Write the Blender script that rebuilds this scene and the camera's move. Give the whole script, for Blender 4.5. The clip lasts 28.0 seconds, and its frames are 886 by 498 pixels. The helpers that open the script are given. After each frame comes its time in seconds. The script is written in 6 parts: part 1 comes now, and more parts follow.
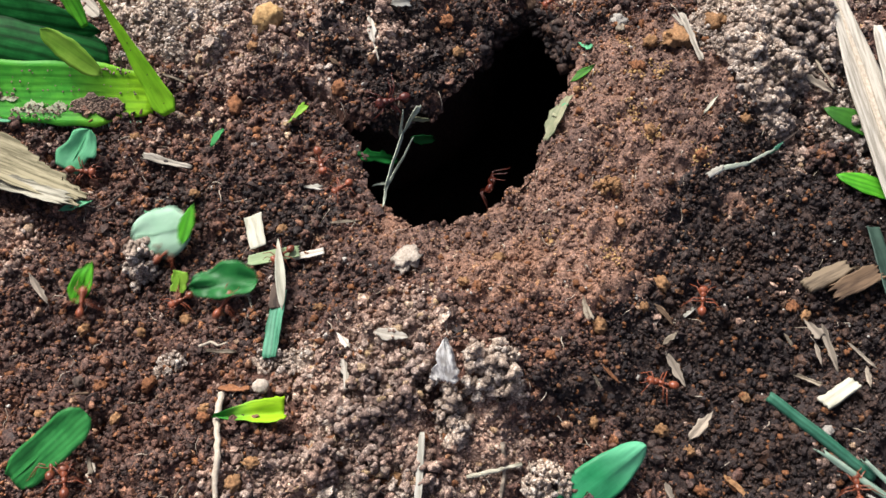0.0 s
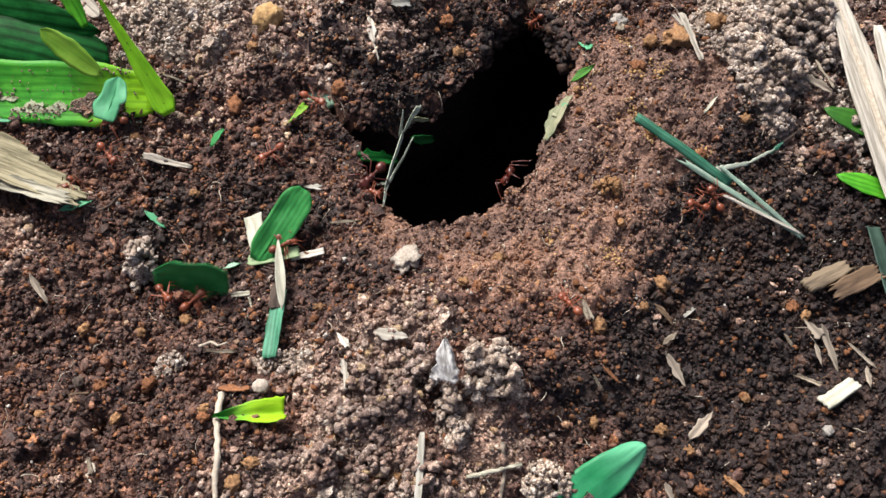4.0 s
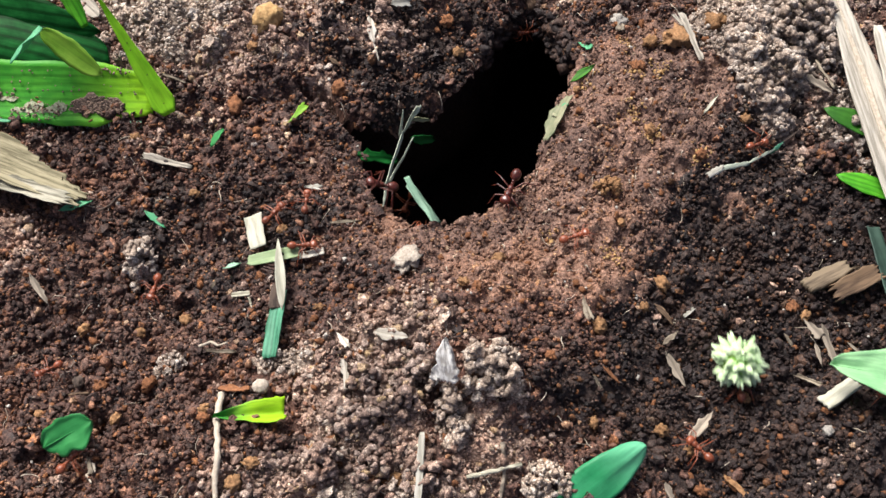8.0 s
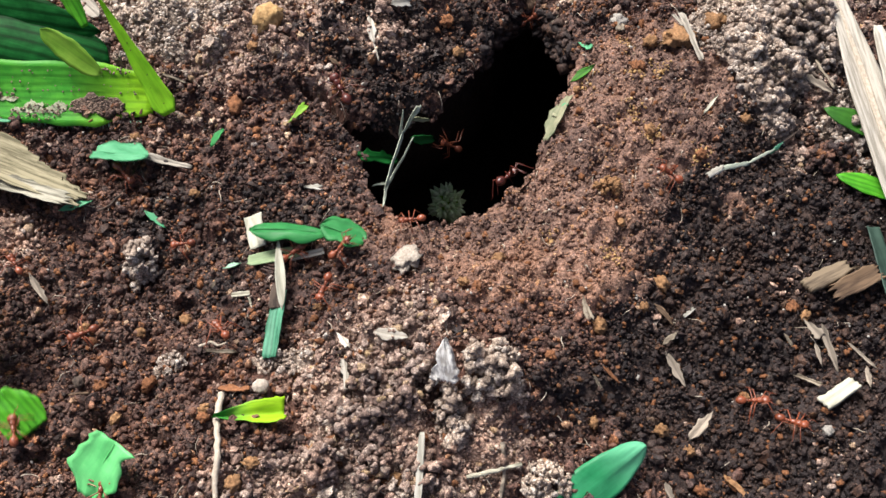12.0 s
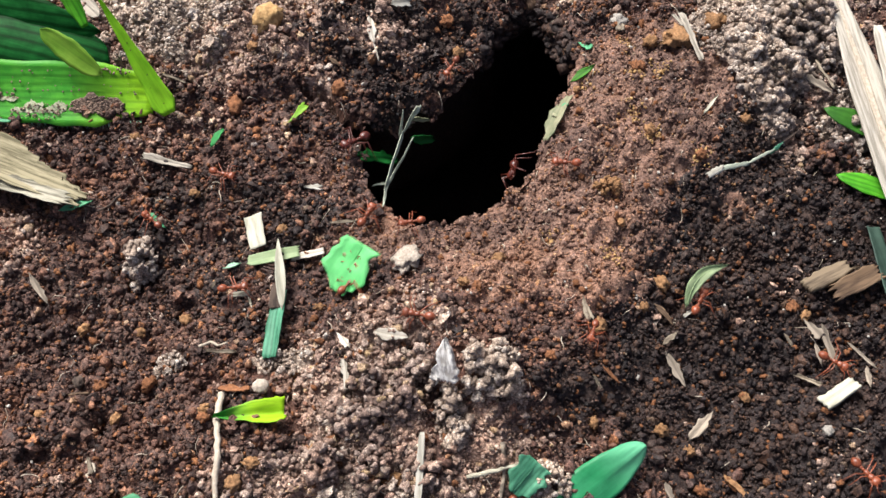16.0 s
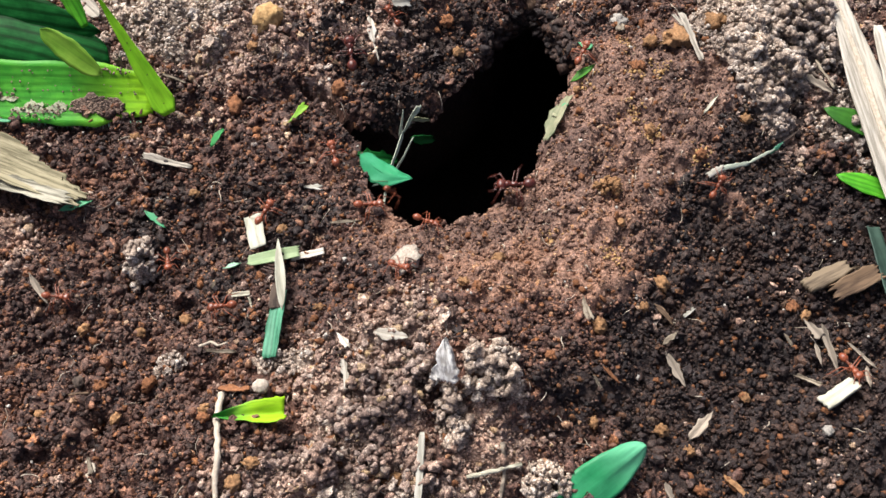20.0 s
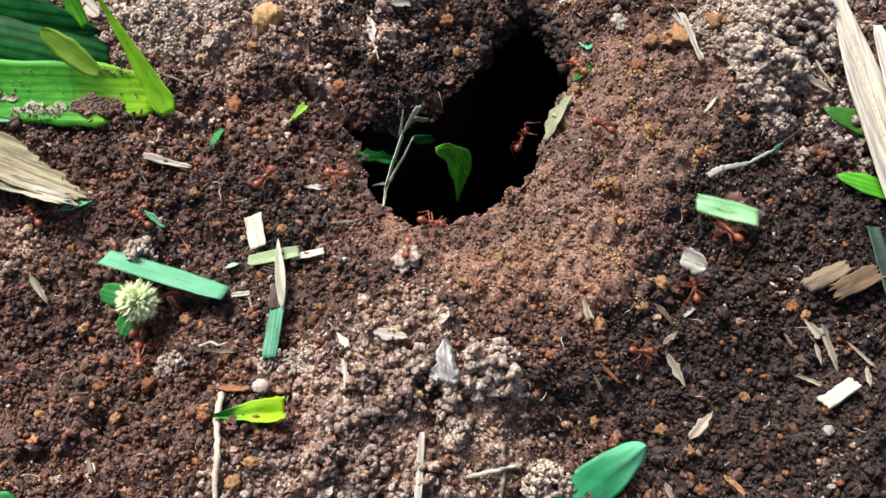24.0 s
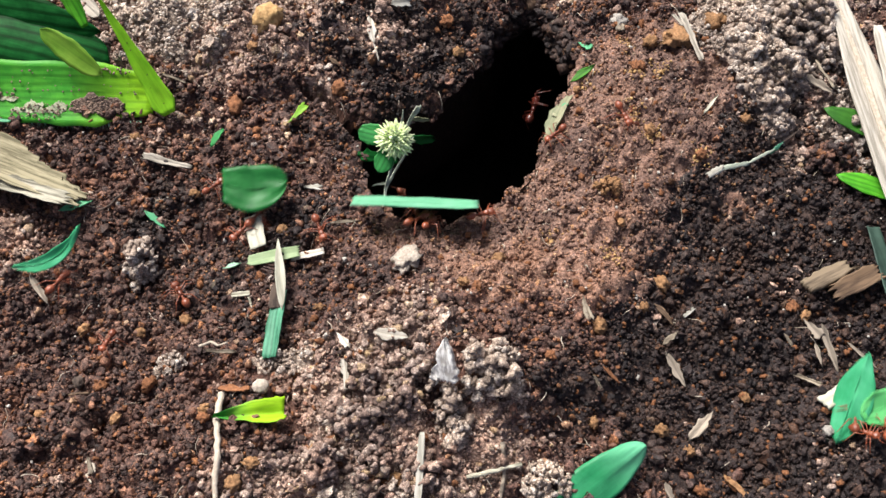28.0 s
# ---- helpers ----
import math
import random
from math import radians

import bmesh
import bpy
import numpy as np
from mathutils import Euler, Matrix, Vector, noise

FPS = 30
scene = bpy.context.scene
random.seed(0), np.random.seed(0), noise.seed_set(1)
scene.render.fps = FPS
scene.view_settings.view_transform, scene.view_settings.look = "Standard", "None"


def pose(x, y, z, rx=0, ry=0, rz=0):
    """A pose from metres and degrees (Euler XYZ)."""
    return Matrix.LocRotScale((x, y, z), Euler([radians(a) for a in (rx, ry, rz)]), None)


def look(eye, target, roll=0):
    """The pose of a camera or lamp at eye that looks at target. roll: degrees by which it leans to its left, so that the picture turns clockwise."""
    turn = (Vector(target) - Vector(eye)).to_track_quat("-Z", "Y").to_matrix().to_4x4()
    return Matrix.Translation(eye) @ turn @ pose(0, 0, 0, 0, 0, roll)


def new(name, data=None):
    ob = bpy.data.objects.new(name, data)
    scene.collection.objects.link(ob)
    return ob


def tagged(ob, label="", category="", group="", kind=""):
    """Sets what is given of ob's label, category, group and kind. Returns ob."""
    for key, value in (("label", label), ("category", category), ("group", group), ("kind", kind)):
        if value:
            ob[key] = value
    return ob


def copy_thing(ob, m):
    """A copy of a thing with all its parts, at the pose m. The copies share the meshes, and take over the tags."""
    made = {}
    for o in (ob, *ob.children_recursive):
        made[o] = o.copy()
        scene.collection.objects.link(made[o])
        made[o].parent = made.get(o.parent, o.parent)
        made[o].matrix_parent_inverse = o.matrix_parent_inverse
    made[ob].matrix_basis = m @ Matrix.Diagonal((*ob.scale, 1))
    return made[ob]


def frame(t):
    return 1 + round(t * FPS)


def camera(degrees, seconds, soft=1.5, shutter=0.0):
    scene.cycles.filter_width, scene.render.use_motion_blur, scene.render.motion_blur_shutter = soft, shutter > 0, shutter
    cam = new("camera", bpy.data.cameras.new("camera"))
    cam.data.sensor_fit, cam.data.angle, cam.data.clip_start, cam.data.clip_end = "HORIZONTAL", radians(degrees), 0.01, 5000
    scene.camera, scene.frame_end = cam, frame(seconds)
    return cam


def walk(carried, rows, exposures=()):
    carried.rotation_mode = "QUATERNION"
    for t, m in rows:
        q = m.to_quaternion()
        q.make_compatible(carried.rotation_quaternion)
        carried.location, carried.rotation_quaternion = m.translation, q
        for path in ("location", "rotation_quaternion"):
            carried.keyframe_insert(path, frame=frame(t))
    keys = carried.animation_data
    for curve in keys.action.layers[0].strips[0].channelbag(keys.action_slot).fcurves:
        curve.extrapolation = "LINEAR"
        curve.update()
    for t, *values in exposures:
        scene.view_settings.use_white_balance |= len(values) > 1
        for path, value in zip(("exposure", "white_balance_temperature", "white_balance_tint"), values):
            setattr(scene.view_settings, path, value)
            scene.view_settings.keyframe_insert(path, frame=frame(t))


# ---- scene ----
MM = 0.001

# All plan figures are in millimetres: x to the right, y away from the viewer, z up.
FOV = 50.0
EYE = (0.0, -112.5, 194.9)
AIM = (0.0, 0.0, 0.0)
# rim of the nest hole, counted round
RIM = ((-26.5, 39), (-21.7, 29.5), (-17.3, 17.8), (-12.9, 9.3), (-5.3, 5.4), (2.2, 7.0), (11.8, 12.1), (20.3, 19.4),
       (25.2, 29.5), (29.0, 38.0), (31.9, 46.2), (35.0, 56), (34.5, 66), (31, 77), (25, 83), (18.1, 78), (12.5, 67),
       (9.3, 57), (4.3, 50.5), (-0.8, 46.4), (-5, 43.5), (-10.0, 41.0), (-15.0, 39.8), (-20.0, 40.0))
# low and high places: x, y, radius along x, radius along y, height
HUMPS = ((6, -28, 30, 26, 13), (52, 30, 26, 34, 7), (88, 62, 30, 26, 9), (-22, 66, 26, 14, 6), (-70, 70, 34, 22, 5),
         (-62, -6, 34, 26, -6), (70, -30, 34, 28, -9), (62, 8, 10, 10, -3), (-40, -50, 20, 14, 3), (12, -34, 10, 7, 3),
         (3, 78, 34, 12, 7), (-8, 39, 12, 6, -7), (24, 76, 12, 10, -9), (-70, 40, 30, 12, -3), (84, 28, 9, 8, -4),
         (-74.8, -43.2, 2.2, 2.6, -8), (-60, -47.6, 2.6, 1.8, -7), (-66, -36, 3, 2, -4))


def lattice(n, seed):
    return np.random.RandomState(seed).rand(n, n)


def soft_noise(x, y, cell, seed):
    """Smooth random relief with the given cell size."""
    table = lattice(64, seed)
    u, v = x / cell, y / cell
    i, j = np.floor(u).astype(int), np.floor(v).astype(int)
    fu, fv = u - i, v - j
    fu, fv = fu * fu * (3 - 2 * fu), fv * fv * (3 - 2 * fv)
    g = lambda a, b: table[a % 64, b % 64]
    return (g(i, j) * (1 - fu) + g(i + 1, j) * fu) * (1 - fv) + (g(i, j + 1) * (1 - fu) + g(i + 1, j + 1) * fu) * fv - 0.5


def swell(x, y):
    """Uneven relief of the bare soil, a few millimetres high."""
    return 4.2 * soft_noise(x, y, 11, 1) + 2.6 * soft_noise(x, y, 5.1, 2)


def rim_distance(x, y):
    """Distance to the rim of the hole, positive inside it."""
    x, y = np.asarray(x, float), np.asarray(y, float)
    best, inside = np.full(np.broadcast(x, y).shape, 1e9), np.zeros(np.broadcast(x, y).shape, bool)
    for (ax, ay), (bx, by) in zip(RIM, RIM[1:] + RIM[:1]):
        ex, ey = bx - ax, by - ay
        k = np.clip(((x - ax) * ex + (y - ay) * ey) / (ex * ex + ey * ey), 0, 1)
        best = np.minimum(best, np.hypot(x - ax - k * ex, y - ay - k * ey))
        inside ^= ((ay > y) != (by > y)) & (x < ax + (y - ay) / (by - ay + 1e-9) * ex)
    return np.where(inside, best, -best)


def land(x, y):
    """The soil's broad shape without the hole."""
    x, y = np.asarray(x, float), np.asarray(y, float)
    z = np.zeros(np.broadcast(x, y).shape)
    for hx, hy, rx, ry, h in HUMPS:
        z = z + h * np.exp(-((x - hx) / rx) ** 2 - ((y - hy) / ry) ** 2)
    # a crack that runs from the hole up and to the left
    k = np.clip((x + 39) / 17, 0, 1)
    z = z - 9 * np.exp(-((y - 52 + k * 15 + 1.6 * np.sin(k * 9)) / 1.7) ** 2) * np.clip((x + 40) / 5, 0, 1) * np.clip((-20 - x) / 4, 0, 1)
    return z


def ground(x, y):
    """The soil's surface, which falls away steeply inside the hole."""
    d = rim_distance(x, y)
    x, y = np.asarray(x, float), np.asarray(y, float)
    return land(x, y) + swell(x, y) - np.where(d > 0, np.minimum(2.6 * d, 60), 1.4 * np.exp(np.minimum(d, 0) / 1.6))


cam = camera(FOV, 28.0, soft=1.5, shutter=0.6)
EYE_M, AIM_M = [v * MM for v in EYE], [v * MM for v in AIM]
walk(cam, [(0.0, look(EYE_M, AIM_M)), (28.0, look(EYE_M, AIM_M))], exposures=[(0.0, 0.86), (9.0, 0.91), (18.0, 0.96), (28.0, 1.0)])

# ---- light: a bright overcast sky with a soft, weak sun
SUN_UP, SUN_ROUND = 54, -38
world = bpy.data.worlds.new("sky")
scene.world = world
world.use_nodes = True
sky = world.node_tree.nodes.new("ShaderNodeTexSky")
sky.sky_type, sky.sun_disc = "NISHITA", False
sky.sun_elevation, sky.sun_rotation = radians(SUN_UP), radians(SUN_ROUND)
sky.air_density, sky.dust_density, sky.ozone_density = 0.35, 4.0, 0.3
back = world.node_tree.nodes["Background"]
back.inputs[1].default_value = 0.118
world.node_tree.links.new(sky.outputs[0], back.inputs[0])
sun = new("sun", bpy.data.lights.new("sun", "SUN"))
sun.data.energy, sun.data.angle, sun.data.color = 3.4, radians(24), (0.98, 0.955, 0.93)
a, e = radians(SUN_ROUND), radians(SUN_UP)
sun.matrix_world = look((math.sin(a) * math.cos(e), math.cos(a) * math.cos(e), math.sin(e)), (0, 0, 0))


# ---- materials
def material(name, rough=0.9, spec=0.3):
    mat = bpy.data.materials.new(name)
    mat.use_nodes = True
    tree = mat.node_tree
    shader = tree.nodes["Principled BSDF"]
    shader.inputs["Roughness"].default_value = rough
    shader.inputs["Specular IOR Level"].default_value = spec
    return mat, tree, shader


def node(tree, kind, **values):
    n = tree.nodes.new(kind)
    for key, value in values.items():
        n.inputs[key.replace("_", " ")].default_value = value
    return n


def ramp(tree, source, stops, smooth=True):
    n = tree.nodes.new("ShaderNodeValToRGB")
    n.color_ramp.interpolation = "LINEAR" if smooth else "CONSTANT"
    while len(n.color_ramp.elements) < len(stops):
        n.color_ramp.elements.new(0.5)
    for el, (at, col) in zip(n.color_ramp.elements, stops):
        el.position, el.color = at, (*col, 1)
    tree.links.new(source, n.inputs[0])
    return n.outputs[0]


def blend(tree, kind, factor, one, two):
    n = tree.nodes.new("ShaderNodeMix")
    n.data_type, n.blend_type = "RGBA", kind
    for socket, value in ((n.inputs[0], factor), (n.inputs[6], one), (n.inputs[7], two)):
        if isinstance(value, (int, float)):
            socket.default_value = value
        elif isinstance(value, tuple):
            socket.default_value = (*value, 1)
        else:
            tree.links.new(value, socket)
    return n.outputs[2]


def wave(tree, scale, detail=4.0, rough=0.6, own=False):
    """Noise in millimetre cells of the given size."""
    where = tree.nodes.new("ShaderNodeTexCoord")
    n = node(tree, "ShaderNodeTexNoise", Scale=1000.0 / scale, Detail=detail, Roughness=rough)
    tree.links.new(where.outputs["Object"], n.inputs["Vector"])
    return n.outputs["Fac"]


def relief(tree, shader, height, strength, depth):
    n = node(tree, "ShaderNodeBump", Strength=strength, Distance=depth * MM)
    tree.links.new(height, n.inputs["Height"])
    tree.links.new(n.outputs[0], shader.inputs["Normal"])


def soil_material(name, stops, warm, rough=0.8, fine=0.7, bed=False):
    """Crumbly soil: each grain has its own tone, with patches of damp and dust."""
    mat, tree, shader = material(name, rough, 0.3)
    geo = tree.nodes.new("ShaderNodeNewGeometry")
    info = tree.nodes.new("ShaderNodeObjectInfo")
    sum_up, wrap = tree.nodes.new("ShaderNodeMath"), tree.nodes.new("ShaderNodeMath")
    wrap.operation = "FRACT"
    tree.links.new(geo.outputs["Random Per Island"], sum_up.inputs[0])
    tree.links.new(info.outputs["Random"], sum_up.inputs[1])
    tree.links.new(sum_up.outputs[0], wrap.inputs[0])
    if bed:
        spread = node(tree, "ShaderNodeMapRange")
        spread.inputs[1].default_value, spread.inputs[2].default_value, spread.inputs[4].default_value = 0.32, 0.68, 0.9
        tree.links.new(wave(tree, 1.3, 5, 0.75), spread.inputs[0])
        tone = ramp(tree, spread.outputs[0], stops)
    else:
        tone = ramp(tree, wrap.outputs[0], stops)
    patch = ramp(tree, wave(tree, 22, 3), [(0.35, (0.62, 0.6, 0.6)), (0.62, (1.15, 1.08, 1.0))])
    tone = blend(tree, "MULTIPLY", 1.0, tone, patch)
    tone = blend(tree, "MIX", ramp(tree, wave(tree, 13, 4), [(0.5, (0, 0, 0)), (0.72, (0.75, 0.75, 0.75))]), tone, warm)
    speck = ramp(tree, wave(tree, fine, 6, 0.8), [(0.38, (0.34, 0.31, 0.30)), (0.5, (0.88, 0.86, 0.86)), (0.63, (1.75, 1.78, 1.8))])
    tone = blend(tree, "MULTIPLY", 1.0, tone, speck)
    grit = ramp(tree, wave(tree, 0.24, 3, 0.7), [(0.38, (0.45, 0.43, 0.42)), (0.52, (0.98, 0.98, 0.98)), (0.64, (1.7, 1.7, 1.7))])
    tone = blend(tree, "MULTIPLY", 0.85, tone, grit)
    tree.links.new(tone, shader.inputs["Base Color"])
    sheen = ramp(tree, wave(tree, 0.8, 4, 0.7), [(0.38, (rough - 0.35,) * 3), (0.62, (rough + 0.1,) * 3)])
    tree.links.new(sheen, shader.inputs["Roughness"])
    relief(tree, shader, wave(tree, 0.5, 4, 0.75), 0.9, 0.36)
    return mat


# colours of each kind of soil: stops from dark to pale, the warm stain in it, roughness
SOILS = {
    "dark_soil": ([(0, (0.024, 0.016, 0.014)), (0.18, (0.061, 0.038, 0.032)), (0.32, (0.071, 0.051, 0.048)), (0.5, (0.122, 0.066, 0.052)), (0.66, (0.131, 0.089, 0.075)), (0.8, (0.211, 0.114, 0.080)), (0.91, (0.255, 0.134, 0.086)), (0.97, (0.307, 0.134, 0.054)), (1, (0.357, 0.261, 0.183))],
        (0.138, 0.062, 0.039), 0.8),
    "reddish_soil": ([(0, (0.102, 0.060, 0.047)), (0.3, (0.176, 0.113, 0.092)), (0.5, (0.224, 0.131, 0.095)), (0.7, (0.240, 0.168, 0.137)), (0.87, (0.314, 0.189, 0.131)), (0.96, (0.372, 0.215, 0.105)), (1, (0.415, 0.357, 0.285))],
        (0.266, 0.137, 0.081), 0.8),
    "half_dry_soil": ([(0, (0.160, 0.113, 0.092)), (0.25, (0.285, 0.209, 0.171)), (0.5, (0.371, 0.262, 0.209)), (0.7, (0.421, 0.342, 0.294)), (0.87, (0.483, 0.388, 0.322)), (0.95, (0.445, 0.325, 0.182)), (1, (0.496, 0.459, 0.421))],
        (0.334, 0.200, 0.141), 0.8),
    # damp soil; its blackness also stands for shade in the shaft and a hollow
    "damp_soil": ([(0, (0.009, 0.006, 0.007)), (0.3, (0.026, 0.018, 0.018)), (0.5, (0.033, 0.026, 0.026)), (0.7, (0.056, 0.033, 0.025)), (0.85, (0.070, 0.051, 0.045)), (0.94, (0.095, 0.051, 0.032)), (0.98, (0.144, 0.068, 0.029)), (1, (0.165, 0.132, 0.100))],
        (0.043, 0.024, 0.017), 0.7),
    "dry_grey_soil": ([(0, (0.262, 0.216, 0.177)), (0.5, (0.450, 0.381, 0.317)), (1, (0.508, 0.479, 0.435))],
        (0.332, 0.252, 0.196), 0.8),
}
soil, soil_red, soil_dry, soil_damp_shade, soil_grey = (soil_material(name, *SOILS[name]) for name in SOILS)
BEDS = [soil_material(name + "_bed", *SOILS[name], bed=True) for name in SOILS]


def plain_material(name, one, two, grain=3.0, rough=0.7, bump=0.4, stretch=None, random_tone=0.25, spec=0.3):
    """A natural surface between two tones, with grain that may run along the thing."""
    mat, tree, shader = material(name, rough, spec)
    where = tree.nodes.new("ShaderNodeTexCoord")
    n = node(tree, "ShaderNodeTexNoise", Scale=1000.0 / grain, Detail=5.0, Roughness=0.65)
    if stretch:
        m = node(tree, "ShaderNodeMapping", Scale=stretch)
        tree.links.new(where.outputs["Object"], m.inputs["Vector"])
        tree.links.new(m.outputs[0], n.inputs["Vector"])
    else:
        tree.links.new(where.outputs["Object"], n.inputs["Vector"])
    tone = ramp(tree, n.outputs["Fac"], [(0.40, one), (0.58, two)] if stretch else [(0.32, one), (0.68, two)])
    info = tree.nodes.new("ShaderNodeObjectInfo")
    lo, hi = 1 - random_tone, 1 + random_tone * 0.6
    tone = blend(tree, "MULTIPLY", 1.0, tone, ramp(tree, info.outputs["Random"], [(0, (lo, lo, lo)), (1, (hi, hi, hi))]))
    tree.links.new(tone, shader.inputs["Base Color"])
    relief(tree, shader, n.outputs["Fac"], bump, 0.4)
    return mat


def leaf_material(name, one, two, rough=0.55, veins=0.5, ribs=0.0, gloss=0.22, far=None, reach=(3, 21)):
    """A leaf's skin: mottled green with lengthwise veins, a little light shining through."""
    mat, tree, shader = material(name, rough, gloss)
    where = tree.nodes.new("ShaderNodeTexCoord")
    m = node(tree, "ShaderNodeMapping", Scale=(0.08, 1.0, 1.0))
    tree.links.new(where.outputs["Object"], m.inputs["Vector"])
    streak = node(tree, "ShaderNodeTexNoise", Scale=1400.0, Detail=3.0, Roughness=0.6)
    tree.links.new(m.outputs[0], streak.inputs["Vector"])
    tone = ramp(tree, wave(tree, 5, 4), [(0.3, one), (0.7, two)])
    if far:
        along = tree.nodes.new("ShaderNodeSeparateXYZ")
        tree.links.new(where.outputs["Object"], along.inputs[0])
        lift = node(tree, "ShaderNodeMapRange")
        lift.inputs[1].default_value, lift.inputs[2].default_value = reach[0] * MM, reach[1] * MM
        tree.links.new(along.outputs[0], lift.inputs[0])
        tone = blend(tree, "MIX", lift.outputs[0], tone, far)
    tone = blend(tree, "MULTIPLY", veins, tone, ramp(tree, streak.outputs["Fac"], [(0.35, (0.6, 0.66, 0.6)), (0.65, (1.2, 1.15, 1.1))]))
    if ribs:
        bands = node(tree, "ShaderNodeTexWave", Scale=0.314 / (ribs * MM), Distortion=1.2, Detail=1.0)
        bands.bands_direction = "Y"
        tree.links.new(where.outputs["Object"], bands.inputs["Vector"])
        tone = blend(tree, "MULTIPLY", 0.35 if gloss > 0.15 else 0.9, tone, ramp(tree, bands.outputs["Fac"], [(0.05, (0.4, 0.46, 0.4)), (0.35, (0.95, 0.95, 0.95)), (0.9, (1.35, 1.3, 1.25))]))
    dirt = 0.1 if gloss < 0.1 else 0.45
    dust = ramp(tree, wave(tree, 1.2, 5, 0.7), [(0.62, (0, 0, 0)), (0.8, (dirt, dirt, dirt))])
    tone = blend(tree, "MIX", dust, tone, (two[0] * 1.2 + 0.03, two[1] * 0.8 + 0.03, two[2] + 0.03))
    tree.links.new(tone, shader.inputs["Base Color"])
    relief(tree, shader, streak.outputs["Fac"], 0.55 * veins, 0.2)
    glow = tree.nodes.new("ShaderNodeBsdfTranslucent")
    tree.links.new(tone, glow.inputs["Color"])
    mix = tree.nodes.new("ShaderNodeMixShader")
    mix.inputs[0].default_value = 0.28
    tree.links.new(shader.outputs[0], mix.inputs[1])
    tree.links.new(glow.outputs[0], mix.inputs[2])
    tree.links.new(mix.outputs[0], tree.nodes["Material Output"].inputs["Surface"])
    return mat


leaf_bright = leaf_material("bright_green_leaf", (0.05, 0.30, 0.014), (0.11, 0.44, 0.025), 0.5, 0.7, 1.3)
leaf_two = leaf_material("bright_green_leaf_with_lime_end", (0.045, 0.32, 0.03), (0.10, 0.44, 0.04), 0.45, 0.6, 2.0, far=(0.26, 0.55, 0.015))
leaf_folded = leaf_material("green_leaf_with_lime_end", (0.05, 0.30, 0.05), (0.09, 0.38, 0.06), 0.5, 0.5, far=(0.34, 0.62, 0.02), reach=(-5, 1))
leaf_lime = leaf_material("lime_leaf", (0.17, 0.38, 0.03), (0.28, 0.50, 0.06))
leaf_dark = leaf_material("dark_green_leaf", (0.003, 0.052, 0.010), (0.012, 0.12, 0.026), 0.5, 0.7, 2.6, 0.06)
leaf_wan = leaf_material("yellowish_pale_leaf", (0.27, 0.38, 0.19), (0.40, 0.50, 0.30), 0.6, 0.5)
leaf_mid = leaf_material("mid_green_leaf", (0.022, 0.19, 0.045), (0.05, 0.30, 0.075), 0.5, 0.7, 1.1)
leaf_broad = leaf_material("broad_green_leaf", (0.022, 0.19, 0.050), (0.05, 0.30, 0.085), 0.45, 0.25)
leaf_deep = leaf_material("deep_green_leaf", (0.010, 0.12, 0.026), (0.026, 0.20, 0.045), 0.42, 0.25)
leaf_jade = leaf_material("jade_green_leaf", (0.10, 0.50, 0.15), (0.18, 0.64, 0.23), 0.45, 0.2)
leaf_mint = leaf_material("mint_leaf_underside", (0.26, 0.57, 0.27), (0.39, 0.70, 0.37), 0.55, 0.35)
leaf_strip = leaf_material("blue_green_strip", (0.13, 0.43, 0.24), (0.20, 0.51, 0.32), 0.5, 0.3)
leaf_reed = leaf_material("dull_blue_green_reed", (0.035, 0.16, 0.10), (0.08, 0.25, 0.17), 0.5, 0.7, 0.9)
leaf_sage = leaf_material("frayed_pale_green_blade", (0.22, 0.36, 0.28), (0.42, 0.54, 0.45), 0.6, 0.8)
leaf_sea = leaf_material("sea_green_leaf", (0.025, 0.31, 0.12), (0.08, 0.43, 0.22), 0.42, 0.2)
leaf_shore = leaf_material("blue_green_leaf_with_paler_tip", (0.018, 0.23, 0.085), (0.05, 0.34, 0.15), 0.4, 0.3, far=(0.15, 0.52, 0.30), reach=(1, 12))
leaf_stalk = leaf_material("streaked_blue_green_stalk", (0.045, 0.21, 0.125), (0.11, 0.34, 0.22), 0.5, 0.9, 0.9)
leaf_teal = leaf_material("blue_green_leaf", (0.075, 0.34, 0.16), (0.15, 0.46, 0.25), 0.5, 0.35)
leaf_pale = leaf_material("pale_leaf_underside", (0.30, 0.52, 0.36), (0.44, 0.66, 0.50), 0.6, 0.4)
leaf_yellow = leaf_material("yellow_green_leaf", (0.24, 0.62, 0.018), (0.36, 0.75, 0.035), 0.5, 0.5)
leaf_grass = leaf_material("shaded_grass_blade", (0.03, 0.14, 0.012), (0.07, 0.24, 0.028), 0.5, 0.7, 1.3)
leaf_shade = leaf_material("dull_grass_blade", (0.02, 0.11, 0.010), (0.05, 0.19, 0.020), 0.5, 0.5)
leaf_grey = leaf_material("dark_grey_green_leaf", (0.03, 0.055, 0.045), (0.06, 0.11, 0.085), 0.5, 0.5)
sage_mat = leaf_material("grey_green_dry_leaf", (0.38, 0.43, 0.35), (0.58, 0.63, 0.53), 0.7, 0.5)
straw_mat = plain_material("dry_straw", (0.12, 0.112, 0.08), (0.42, 0.40, 0.31), 0.9, 0.8, 0.7, (0.06, 1, 1))
sheath_mat = plain_material("weathered_sheath", (0.085, 0.075, 0.042), (0.25, 0.222, 0.14), 1.3, 0.85, 0.7, (0.07, 1, 1))
straw_white = plain_material("bleached_straw", (0.29, 0.262, 0.21), (0.57, 0.53, 0.45), 0.8, 0.8, 0.6, (0.04, 1, 1))
